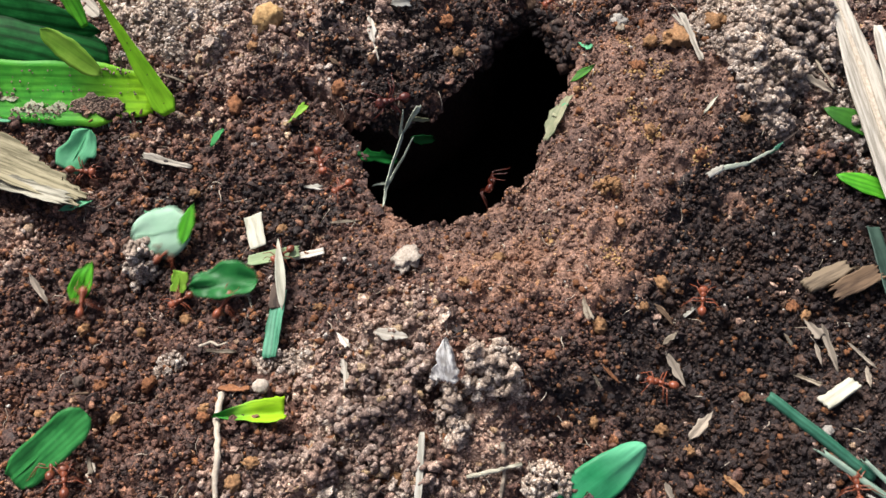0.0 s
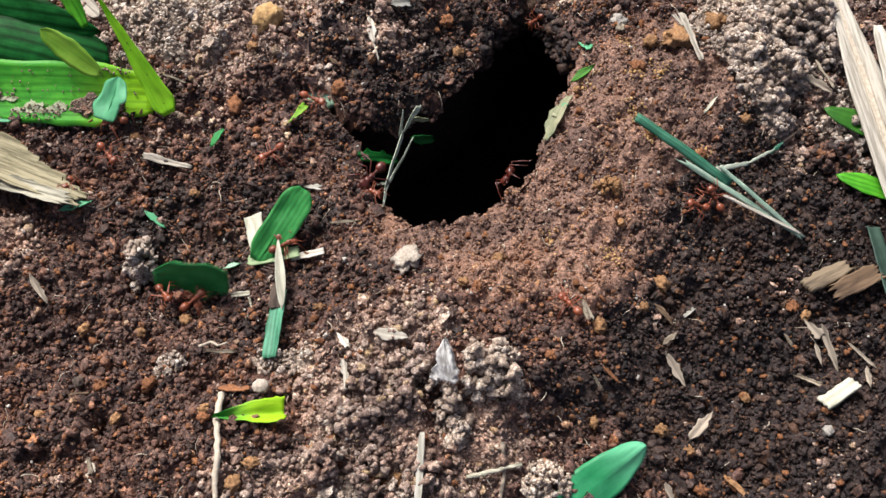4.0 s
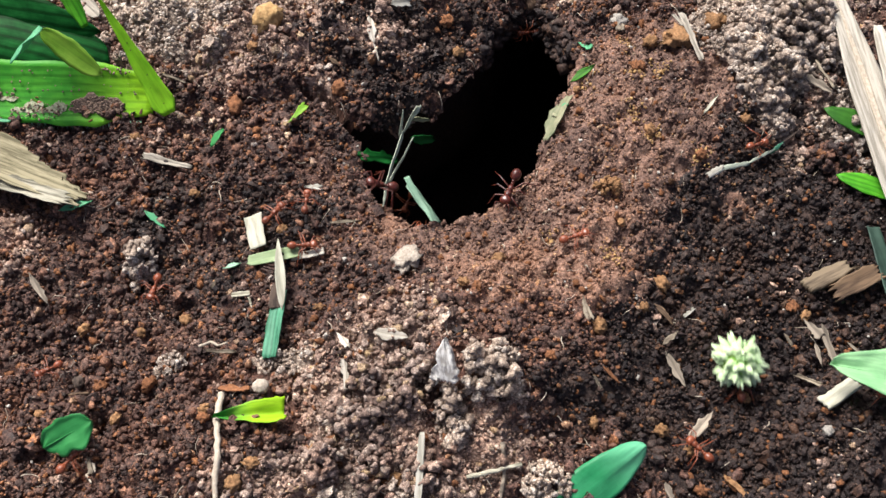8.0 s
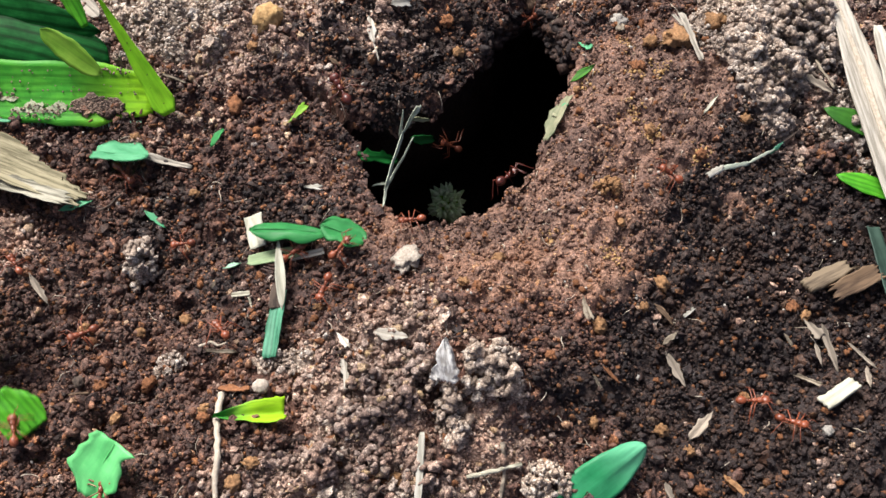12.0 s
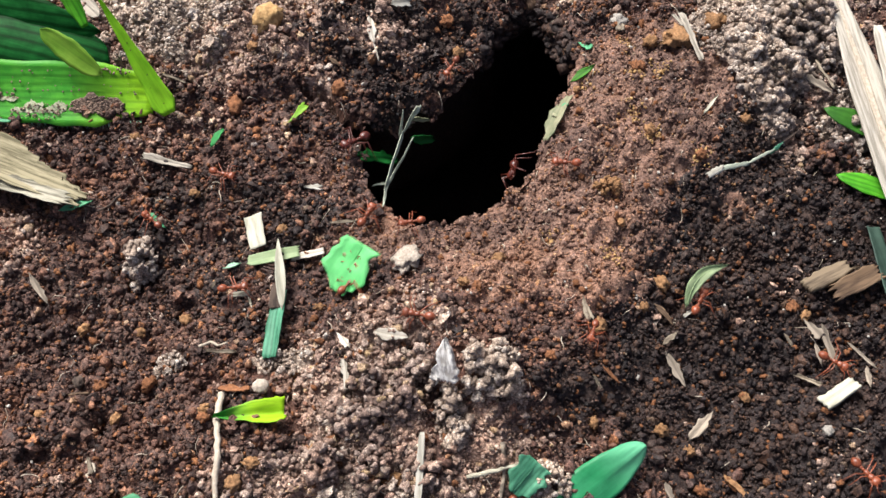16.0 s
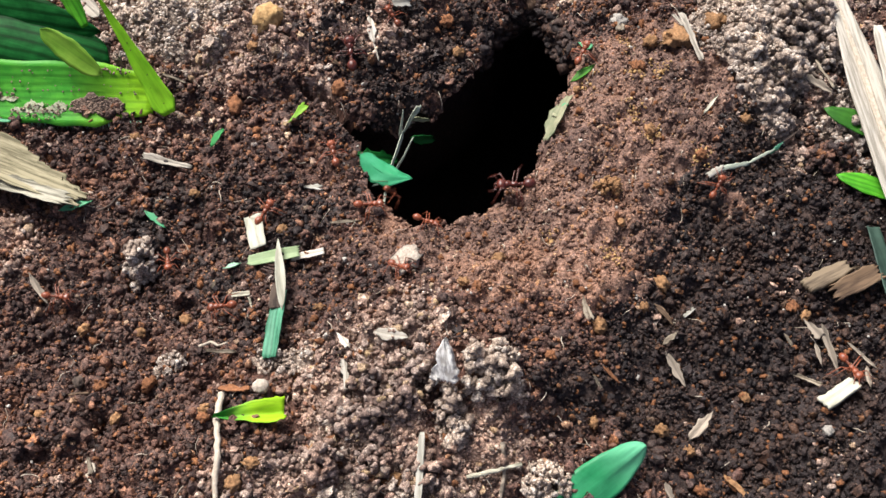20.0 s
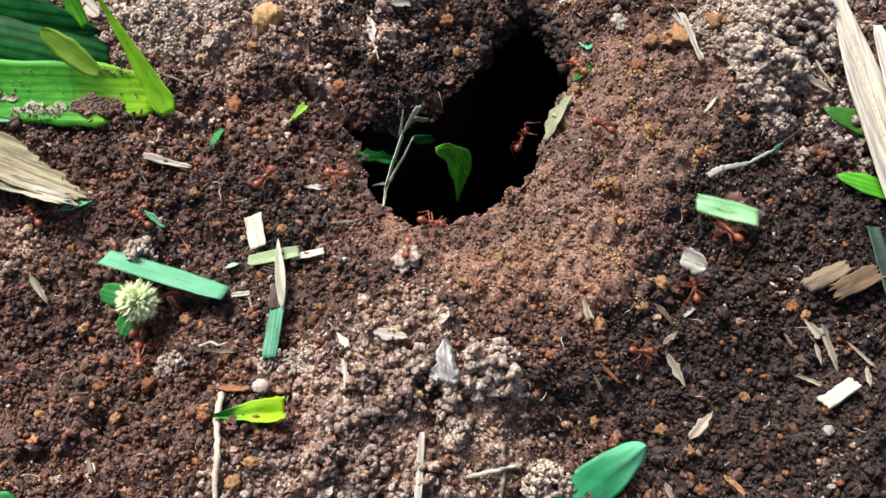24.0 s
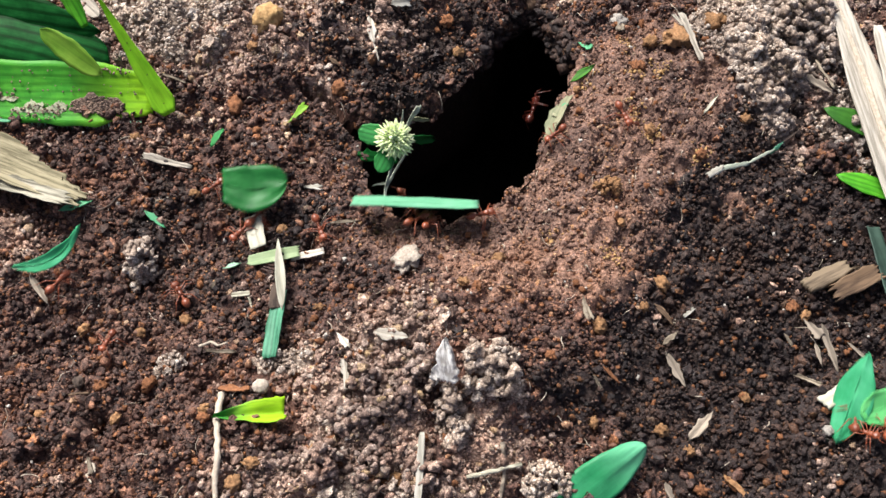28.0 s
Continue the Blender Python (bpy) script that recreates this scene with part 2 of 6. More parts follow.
straw_pale = plain_material("pale_grey_straw", (0.13, 0.118, 0.095), (0.32, 0.29, 0.24), 0.9, 0.8, 0.6, (0.05, 1, 1), 0.1)
flake_mat = plain_material("faded_plant_flake", (0.11, 0.085, 0.06), (0.30, 0.255, 0.19), 0.8, 0.85, 0.7, (0.2, 1, 1), 0.4)
straw_grey = plain_material("weathered_straw", (0.12, 0.10, 0.078), (0.32, 0.27, 0.21), 1.8, 0.85, 0.6, (0.08, 1, 1))
white_mat = plain_material("pale_pith", (0.26, 0.25, 0.205), (0.42, 0.405, 0.35), 1.6, 0.7, 0.4, (0.15, 1, 1), 0.1)
chip_mat = plain_material("tan_wood_chip", (0.055, 0.040, 0.026), (0.165, 0.126, 0.082), 1.4, 0.8, 0.7, (0.1, 1, 1))
pale_flake = plain_material("pale_crusted_flake", (0.36, 0.34, 0.31), (0.74, 0.73, 0.69), 0.8, 0.8, 1.0, (0.4, 1, 1), 0.1)
chalk_mat = plain_material("white_pith", (0.28, 0.275, 0.21), (0.43, 0.42, 0.335), 1.6, 0.7, 0.4, (0.15, 1, 1), 0.1)
wood_mat = plain_material("brown_wood_chip", (0.048, 0.029, 0.018), (0.15, 0.097, 0.057), 1.6, 0.8, 0.7, (0.1, 1, 1))
dark_wood = plain_material("dark_twig", (0.03, 0.022, 0.018), (0.09, 0.065, 0.05), 1.0, 0.85, 0.6, (0.2, 1, 1))
root_mat = plain_material("pale_root", (0.34, 0.28, 0.21), (0.52, 0.46, 0.37), 1.0, 0.8, 0.6, None, 0.12)
ochre_mat = plain_material("ochre_stone", (0.13, 0.067, 0.030), (0.39, 0.215, 0.10), 0.7, 0.9, 1.0)
rust_mat = plain_material("rusty_clod", (0.10, 0.042, 0.020), (0.32, 0.135, 0.058), 0.7, 0.9, 1.0)
tan_stone = plain_material("tan_stone", (0.29, 0.165, 0.065), (0.58, 0.38, 0.17), 0.9, 0.9, 1.0)
mud_mat = plain_material("dried_mud_crust", (0.11, 0.072, 0.054), (0.34, 0.245, 0.185), 0.8, 0.95, 1.0)
grit_mat = plain_material("grey_stone", (0.27, 0.225, 0.175), (0.56, 0.49, 0.41), 0.7, 0.85, 1.0)
pale_grit = plain_material("white_stone", (0.26, 0.24, 0.21), (0.46, 0.43, 0.38), 0.7, 0.8, 0.6)
ant_mat = plain_material("orange_brown_ant_shell", (0.13, 0.033, 0.015), (0.27, 0.070, 0.028), 0.8, 0.36, 0.15, None, 0.3, 0.5)
ant_dark = plain_material("dark_red_ant_shell", (0.045, 0.009, 0.006), (0.10, 0.019, 0.010), 0.8, 0.33, 0.15, None, 0.3, 0.5)
petal_mat = plain_material("pale_green_petals", (0.34, 0.56, 0.22), (0.72, 0.80, 0.58), 2.5, 0.7, 0.3, None, 0.1)
film_mat = leaf_material("pale_dry_leaf_film", (0.18, 0.21, 0.12), (0.38, 0.37, 0.25), 0.6, 0.6)
smear_mat = plain_material("dry_mud_smear", (0.20, 0.25, 0.13), (0.52, 0.52, 0.37), 0.7, 0.8, 0.6)
flower_mat = plain_material("cream_flower", (0.46, 0.60, 0.22), (0.78, 0.82, 0.56), 1.0, 0.7, 0.3, None, 0.1)


# ---- shared builders
def finish(name, bm, mat, parent=None, label="", smooth=True):
    me = bpy.data.meshes.new(name)
    bm.to_mesh(me)
    bm.free()
    me.materials.append(mat)
    if smooth:
        me.shade_smooth()
    ob = new(name, me)
    ob.parent = parent
    if label:
        tagged(ob, label)
    return ob


def part(name, bm, mat, parent, label=""):
    """One mesh under a thing or a part."""
    return finish(name, bm, mat, parent, label)


def soup(name, verts, faces, mat, smooth=False):
    me = bpy.data.meshes.new(name)
    me.vertices.add(len(verts))
    me.vertices.foreach_set("co", np.asarray(verts, np.float32).ravel())
    sides = faces.shape[1]
    me.loops.add(faces.size)
    me.loops.foreach_set("vertex_index", faces.ravel().astype(np.int32))
    me.polygons.add(len(faces))
    me.polygons.foreach_set("loop_start", np.arange(0, faces.size, sides, dtype=np.int32))
    me.polygons.foreach_set("loop_total", np.full(len(faces), sides, np.int32))
    me.update(calc_edges=True)
    if smooth:
        me.shade_smooth()
    me.materials.append(mat)
    return new(name, me)


def height(x, y):
    return float(ground(x, y))


def normal(x, y, r=1.5):
    gx = (height(x + r, y) - height(x - r, y)) / (2 * r)
    gy = (height(x, y + r) - height(x, y - r)) / (2 * r)
    return Vector((-gx, -gy, 1)).normalized()


def spot(p, lift=0.0):
    """A place in metres, on the soil or the given height above it."""
    h = (p[2] if len(p) > 2 else 0.0) + lift
    return Vector((p[0], p[1], height(p[0], p[1]) + h)) * MM


def lying(p, turn=0.0, lift=0.0, tilt=0.0, pitch=0.0):
    """A pose on the soil at p, turned in plan, square to the slope and then tilted."""
    up = normal(p[0], p[1])
    q = Vector((0, 0, 1)).rotation_difference(up)
    return Matrix.Translation(spot(p, lift)) @ q.to_matrix().to_4x4() @ pose(0, 0, 0, tilt, pitch, turn)


def between(p, q, roll=0.0):
    """A pose at the middle of p and q whose x axis runs from p to q; also the length in millimetres."""
    a, b = spot(p), spot(q)
    x = (b - a).normalized()
    up = normal((p[0] + q[0]) / 2, (p[1] + q[1]) / 2)
    y = up.cross(x).normalized()
    z = x.cross(y)
    m = Matrix((x, y, z)).transposed().to_4x4()
    m.translation = (a + b) / 2
    return m @ pose(0, 0, 0, roll), (b - a).length / MM


def sheet(bm, length, width, outline, nx=14, ny=6, thick=0.25, curl=0.0, bend=0.0, fold=0.0, twist=0.0, wobble=0.0, seed=0, torn=0.0, sweep=0.0, skew=0.0):
    """A thin solid blade along x. outline(u) gives the half widths on both sides at u from 0 to 1. Figures in millimetres;
    curl rolls it across (degrees), bend arches it along (degrees), fold creases it along the middle."""
    rnd = random.Random(seed)
    rows, off = [], (rnd.random() * 50, rnd.random() * 50)
    for side in (1, -1):
        grid = []
        for i in range(nx + 1):
            u = i / nx
            left, right = outline(u)
            line = []
            for j in range(ny + 1):
                v = 2 * j / ny - 1
                y = v * width / 2 * (left if v > 0 else right)
                z = -abs(v) * width / 2 * math.tan(radians(fold)) if fold else 0.0
                if curl:
                    rad = width / radians(curl)
                    z += rad * (1 - math.cos(y / rad))
                    y = rad * math.sin(y / rad)
                x = (u - 0.5) * length + skew * v * u
                if torn:
                    x += torn * (u - 0.5) * 2 * abs(u - 0.5) * 2 * (noise.noise((v * 4.5, off[0], round(u))) + 0.6 * noise.noise((v * 13, off[1], round(u))))
                y += sweep * (2 * u - 1) ** 2
                if twist:
                    t = radians(twist) * (u - 0.5)
                    y, z = y * math.cos(t) - z * math.sin(t), y * math.sin(t) + z * math.cos(t)
                if bend:
                    rad = length / radians(bend)
                    t = x / rad
                    x, z = (rad - z) * math.sin(t), -(rad - (rad - z) * math.cos(t)) + 0.0
                z += wobble * noise.noise((u * length / 5 + off[0], v * width / 5, off[1]))
                z += side * thick / 2
                line.append(bm.verts.new((x * MM, y * MM, z * MM)))
            grid.append(line)
        rows.append(grid)
    top, low = rows
    for i in range(nx):
        for j in range(ny):
            bm.faces.new((top[i][j], top[i + 1][j], top[i + 1][j + 1], top[i][j + 1]))
            bm.faces.new((low[i][j], low[i][j + 1], low[i + 1][j + 1], low[i + 1][j]))
    for i in range(nx):
        bm.faces.new((top[i][0], low[i][0], low[i + 1][0], top[i + 1][0]))
        bm.faces.new((top[i][ny], top[i + 1][ny], low[i + 1][ny], low[i][ny]))
    for j in range(ny):
        bm.faces.new((top[0][j], top[0][j + 1], low[0][j + 1], low[0][j]))
        bm.faces.new((top[nx][j], low[nx][j], low[nx][j + 1], top[nx][j + 1]))
    return bm


def ragged(seed, base, rough=0.12, cells=7.0):
    """An outline with torn, uneven edges."""
    def shape(u):
        a = base(u)
        n = noise.noise((u * cells, seed * 3.7, 0.5)), noise.noise((u * cells, seed * 3.7, 9.5))
        return max(0.02, a[0] * (1 + rough * 2 * n[0])), max(0.02, a[1] * (1 + rough * 2 * n[1]))
    return shape


def oval(u):
    a = math.sqrt(max(0.0, 1 - (2 * u - 1) ** 2)) * 0.98 + 0.02
    return a, a


def lance(u):
    a = max(0.03, math.sin(math.pi * min(1, u ** 0.8)) ** 0.8)
    return a, a


def strap(u):
    a = min(1.0, 0.55 + u * 6, 0.55 + (1 - u) * 6)
    return a, a


def spike(u):
    """A blade with a blunt rounded foot that narrows evenly to a thin tip."""
    a = min(1.0, 0.45 + u * 6) * (1 - 0.93 * u)
    return a, a


def tip(u):
    """A leaf that is broadest low down and comes to a softly rounded tip."""
    a = min(1.0, 0.5 + 1.4 * u) * math.sqrt(max(0.0, 1 - (max(0.0, u - 0.3) / 0.71) ** 1.9))
    return max(0.04, a), max(0.04, a)


def taper(u):
    a = min(1.0, 0.3 + u * 5) * (1 - u * 0.75)
    return a, a


def cut_disc(u):
    a = math.sqrt(max(0.0, 1 - (1.7 * u - 0.7) ** 2)) if u > 0.05 else 0.7
    return max(0.05, a), max(0.3 if u < 0.4 else 0.05, a * (0.75 if u < 0.45 else 1))


def wedge(u):
    return max(0.05, 1.1 * u ** 0.8) * (1 if u < 0.9 else 0.8), max(0.05, u ** 0.6) * (1 if u < 0.93 else 0.7)


def square(u):
    return 1.0 - 0.15 * u, 0.9


def strip(u):
    """A strip with one rounded end."""
    a = min(1.0, 0.6 + 3 * u) * (1.0 if u < 0.75 else math.sqrt(max(0.0, 1 - ((u - 0.75) / 0.27) ** 2)))
    return max(0.06, a), max(0.06, a)


def shield(u):
    """A cut piece, broad and square at one end, with two uneven points at the other."""
    return max(0.08, min(1.0, 0.3 + 1.9 * u)) * (1 if u < 0.93 else 0.88), max(0.08, min(0.95, 0.75 + 0.6 * u)) * (1 if u > 0.12 else 0.55)


def fan(u):
    """A leaf end, narrow and rounded at its foot, that spreads to two torn corners."""
    a = 0.2 + 0.8 * min(1.0, u / 0.8) ** 0.9
    foot = min(1.0, 0.5 + u * 8)
    return a * foot * (1 if u < 0.9 else 1 - 2.2 * (u - 0.9)), a * foot


def blunt(u):
    """A rounded piece with one end cut square."""
    a = math.sqrt(max(0.0, 1 - (max(0.0, u - 0.45) / 0.56) ** 2)) * min(1.0, 0.72 + 0.8 * u)
    return max(0.06, a), max(0.06, a)


def sheath(u):
    """A strip whose far end is torn away in uneven teeth along one side."""
    teeth = (0.0, 0.36, 0.43, 0.56, 0.61, 0.66, 0.8, 0.84, 0.93, 1.01)
    k = max(n for n, t in enumerate(teeth) if u >= t)
    side = 1.0 - 1.45 * max(0.0, teeth[k] - 0.33) + 0.25 * (u - teeth[k]) * (k > 0)
    return max(0.1, side), 1.0 - 0.2 * u


def spear(u):
    a = max(0.06, min(1.0, (0.96 - u) / 0.42))
    return a, a


def cut_ends(u):
    a = 0.85 + 0.15 * math.sin(math.pi * u)
    return a, a


def broad_end(u):
    a = 1.0 if u < 0.72 else 1.0 - 1.6 * (u - 0.72)
    return a * 0.9, a


SHAPES = {"tip": tip, "strip": strip, "shield": shield, "fan": fan, "blunt": blunt, "spike": spike, "sheath": sheath, "cut": cut_ends, "spear": spear, "broad": broad_end, "oval": oval, "lance": lance, "strap": strap, "taper": taper, "disc": cut_disc, "wedge": wedge, "square": square}


def tube(bm, points, radii, sides=6):
    """A bent, tapered rod through points in millimetres."""
    rings = []
    for i, p in enumerate(points):
        p = Vector(p)
        d = (Vector(points[min(i + 1, len(points) - 1)]) - Vector(points[max(i - 1, 0)])).normalized()
        side = d.cross(Vector((0.13, 0.21, 1)) if abs(d.z) < 0.9 else Vector((1, 0.1, 0))).normalized()
        other = d.cross(side)
        rings.append([bm.verts.new((p + (side * math.cos(k * math.tau / sides) + other * math.sin(k * math.tau / sides)) * radii[i]) * MM)
                      for k in range(sides)])
    for a, b in zip(rings, rings[1:]):
        for k in range(sides):
            bm.faces.new((a[k], a[(k + 1) % sides], b[(k + 1) % sides], b[k]))
    bm.faces.new(rings[0][::-1])
    bm.faces.new(rings[-1])
    return bm


def lump(bm, centre, size, rough=0.25, seed=0, detail=2, cells=1.6):
    """An uneven rounded body; size holds the three radii in millimetres."""
    made = bmesh.ops.create_icosphere(bm, subdivisions=detail, radius=1.0)["verts"]
    for v in made:
        n = noise.noise(v.co * cells + Vector((seed * 5.1, seed * 1.7, 0))) + 0.5 * noise.noise(v.co * cells * 2.3 + Vector((seed, 4, 2)))
        c = v.co * (1 + rough * n)
        v.co = Vector([(centre[k] + c[k] * size[k]) * MM for k in range(3)])
    return bm


# ---- the soil: one sheet with the hole cut into it, and the burrow below
def axis(lo, hi, step, far):
    """Dense positions from lo to hi, ever wider ones out to far on both sides."""
    inner = np.arange(lo, hi + step / 2, step)
    out, d = [], step * 2
    while sum(out) < far:
        out.append(d)
        d *= 1.35
    grow = np.cumsum(out)
    return np.concatenate([(inner[0] - grow)[::-1], inner, inner[-1] + grow])


def redness(x, y):
    """How far a place belongs to the finer reddish soil round the hole and down the ridge."""
    z = np.exp(-((x - 42) / 28) ** 2 - ((y - 28) / 30) ** 2) + 0.9 * np.exp(-((x - 12) / 26) ** 2 - ((y + 8) / 13) ** 2)
    z = z + 0.45 * np.exp(-((x + 26) / 10) ** 2 - ((y - 14) / 12) ** 2) + 0.9 * np.exp(-((x - 52) / 16) ** 2 - ((y - 52) / 19) ** 2)
    z = z + 0.7 * np.exp(-((x - 8) / 22) ** 2 - ((y - 5) / 8) ** 2) + 0.5 * np.exp(-((x - 29) / 8) ** 2 - ((y - 28) / 16) ** 2)
    return z + 0.9 * soft_noise(x, y, 12, 11)


def roughness_of_soil(x, y):
    return swell(x, y) + 2.9 * soft_noise(x, y, 2.5, 3)


xs, ys = axis(-150, 150, 0.75, 60000), axis(-85, 130, 0.75, 60000)
gx, gy = np.meshgrid(xs, ys)
near = (np.abs(gx) < 200) & (gy > -130) & (gy < 180)
gz = land(gx, gy)
edge = rim_distance(gx, gy)
compact = np.where(near, np.clip(2 * redness(gx, gy), 0, 1), 0)
gz = gz + np.where(near, roughness_of_soil(gx, gy) + (1.1 + 0.9 * compact) * soft_noise(gx, gy, 0.9, 4), 0) - 1.35 + 0.6 * compact - 1.4 * np.exp(np.minimum(edge, 0) / 1.6)
ids = np.arange(gx.size).reshape(gx.shape)
quads = np.stack([ids[:-1, :-1], ids[:-1, 1:], ids[1:, 1:], ids[1:, :-1]], -1).reshape(-1, 4)
mid = (edge[:-1, :-1] + edge[:-1, 1:] + edge[1:, 1:] + edge[1:, :-1]).ravel() / 4
ragged_rim = (3.0 * soft_noise(gx, gy, 3.1, 17) + 2.0 * soft_noise(gx, gy, 1.3, 18))[:-1, :-1].ravel()
soil_sheet = soup("ground", np.stack([gx, gy, gz], -1).reshape(-1, 3) * MM, quads[mid + ragged_rim < 0.2], BEDS[0], smooth=True)
tagged(soil_sheet, "dark brown crumbly soil around an ant nest hole", "soil", kind="structure")

# the burrow: the rim drawn down and back under the bank, closed below
ring = []
for (ax, ay), (bx, by) in zip(RIM, RIM[1:] + RIM[:1]):
    for k in range(10):
        ring.append((ax + (bx - ax) * k / 10, ay + (by - ay) * k / 10))
ring = np.array(ring)
heart = np.array((9.0, 36.0))
# depth, how far the shaft widens, how far it leans back
SHAFT = np.array([(-0.5, 1.06, 0), (1.5, 1.08, 0.2), (5, 1.22, 1), (13, 1.42, 3), (28, 1.5, 6), (52, 1.4, 14), (78, 1.3, 36), (98, 1.15, 78), (116, 1.0, 122), (130, 0.8, 165), (136, 0.5, 195), (136, 0.05, 205)])
# the bank at the back stands steep, the lip in front hangs over
steepness = np.clip((ring[:, 1] - 54) / 8, 0, 1)


def shaft_ring(step):
    depth, grow, shift = (np.interp(step, np.arange(len(SHAFT)), SHAFT[:, c]) for c in range(3))
    steep = steepness * np.clip((17 - depth) / 10, 0, 1)
    g = (1 + (grow - 1) * (1 - steep) - 0.007 * np.minimum(depth, 14) * steep)[:, None]
    p = heart + (ring - heart) * g + np.stack([shift * 0.25 * (1 - steep), shift * (1 - steep)], -1)
    bump = (2.4 * soft_noise(p[:, 0] * 1.3, p[:, 1] * 1.3 + depth, 4, 7) + 1.8 * soft_noise(p[:, 0] + depth, p[:, 1] - depth, 1.7, 8)) * (depth > 1)
    z = land(ring[:, 0], ring[:, 1]) + swell(ring[:, 0], ring[:, 1]) - 2.2 - depth + 0.5 * bump
    return np.stack([p[:, 0] + bump, p[:, 1] - 0.6 * bump * steepness, z], -1)


steps = np.concatenate([np.arange(0, 4, 0.125), np.arange(4, len(SHAFT) - 0.9, 0.5)])
bv = [shaft_ring(k) for k in steps]
n = len(ring)
bf = np.array([(a * n + k, a * n + (k + 1) % n, (a + 1) * n + (k + 1) % n, (a + 1) * n + k) for a in range(len(steps) - 1) for k in range(n)])
# the shaft's shade is put into the wall's near-black soil colour
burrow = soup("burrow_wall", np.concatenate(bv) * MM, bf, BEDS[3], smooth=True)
tagged(burrow, "earthen wall of the nest shaft, coloured dark for shade", "burrow", kind="structure")


# ---- loose crumbs of soil, uncountable
def grains(seed, form, variants=24):
    """Templates of uneven crumbs: form 'dust' is a splinter of eight sides, 'grain' an angular grain, 'clod' a rough lump
    and 'cluster' a few small knobs stuck together."""
    out = []
    rs = np.random.RandomState(seed)
    knobs, fine = (3, 2) if form == "cluster" else (6, 1) if form == "clod" else (12, 1) if form == "lump" else (1, {"dust": 0, "crumb": 1, "grain": 2}[form])
    for k in range(variants):
        bm = bmesh.new()
        for n in range(knobs):
            if fine:
                made = bmesh.ops.create_icosphere(bm, subdivisions=fine, radius=1.0)["verts"]
            else:
                made = [bm.verts.new(c) for c in ((1, 0, 0), (0, 1, 0), (-1, 0, 0), (0, -1, 0), (0, 0, 1), (0, 0, -1))]
                for a in range(4):
                    bm.faces.new((made[a], made[(a + 1) % 4], made[4]))
                    bm.faces.new((made[(a + 1) % 4], made[a], made[5]))
            stretch = 0.6 + 0.8 * rs.rand(3)
            d = rs.normal(size=3)
            d = d / np.linalg.norm(d) * (0.0 if knobs == 1 else 0.75 * rs.rand() ** 0.3)
            r, jitter = (1.0, 0.3) if knobs == 1 else (rs.uniform(0.4, 0.75), 0.35) if fine > 1 else (rs.uniform(0.28, 0.6) if n else 0.75, 0.42)
            for v in made:
                c = v.co.copy()
                q = 1 + 0.62 * noise.noise(c * 1.2 + Vector((k * 7.3, seed, n * 3.1))) + 0.5 * noise.noise(c * 2.6 + Vector((k, seed, 9 + n)))
                q += 0.4 * noise.noise(c * 5.5 + Vector((k, 3, seed))) + 0.07 * rs.uniform(-1, 1) if fine > 1 else jitter * rs.uniform(-1, 1)
                v.co = Vector([c[a] * stretch[a] * q * r + d[a] for a in range(3)])
        bm.verts.index_update()
        out.append((np.array([v.co[:] for v in bm.verts]), np.array([[w.index for w in f.verts] for f in bm.faces])))
        bm.free()
    return out


def scatter(name, places, sizes, mat, label, seed, form="grain", sink=0.25):
    """Many grains in one mesh, lying at places (x, y, z in millimetres)."""
    rs = np.random.RandomState(seed)
    kinds = grains(seed, form)
    vs, fs, base = [], [], 0
    pick = rs.randint(0, len(kinds), len(places))
    for k, (tv, tf) in enumerate(kinds):
        idx = np.nonzero(pick == k)[0]
        if not len(idx):
            continue
        q = rs.normal(size=(len(idx), 4))
        q /= np.linalg.norm(q, axis=1)[:, None]
        w, x, y, z = q.T
        r = np.stack([1 - 2 * (y * y + z * z), 2 * (x * y - z * w), 2 * (x * z + y * w), 2 * (x * y + z * w), 1 - 2 * (x * x + z * z),
                      2 * (y * z - x * w), 2 * (x * z - y * w), 2 * (y * z + x * w), 1 - 2 * (x * x + y * y)], -1).reshape(-1, 3, 3)
        v = np.einsum("nij,vj->nvi", r, tv) * sizes[idx, None, None]
        p = places[idx].copy()
        p[:, 2] += sizes[idx] * (1 - 2 * sink)
        vs.append((v + p[:, None, :]).reshape(-1, 3))
        fs.append((tf[None] + base + (np.arange(len(idx)) * len(tv))[:, None, None]).reshape(-1, 3))
        base += len(idx) * len(tv)
    ob = soup(name, np.concatenate(vs) * MM, np.concatenate(fs), mat, smooth=form == "cluster")
    return tagged(ob, label, "soil", kind="stuff")


def surface(x, y):
    d = rim_distance(x, y)
    return land(x, y) + roughness_of_soil(x, y) - 1.0 - 1.4 * np.exp(np.minimum(d, 0) / 1.6)


def field(count, seed, x0=-135, x1=135, y0=-75, y1=112):
    """Random places in the stretch of ground that the nest lies in, narrower towards the viewer."""
    rs = np.random.RandomState(seed)
    x, y = rs.uniform(x0, x1, count), rs.uniform(y0, y1, count)
    keep = np.abs(x) < 108 + 0.27 * y
    x, y = x[keep], y[keep]
    keep = rim_distance(x, y) + 3.0 * soft_noise(x, y, 3.1, 17) + 2.0 * soft_noise(x, y, 1.3, 18) < 0.3
    return x[keep], y[keep], rs


GREYS = ((90, 62, 20, 25), (72, 66, 8, 14), (104, 40, 9, 14), (-74, 72, 24, 17), (11, -36, 5, 4), (2, -44, 3, 6), (-7, -35, 3, 4), (22, -62, 5, 4), (-36, -28, 7, 4), (102, 24, 6, 5), (80, 41, 5, 6), (84.5, 35, 3, 5), (-20, -60, 5, 5), (-8, -58, 4, 4))


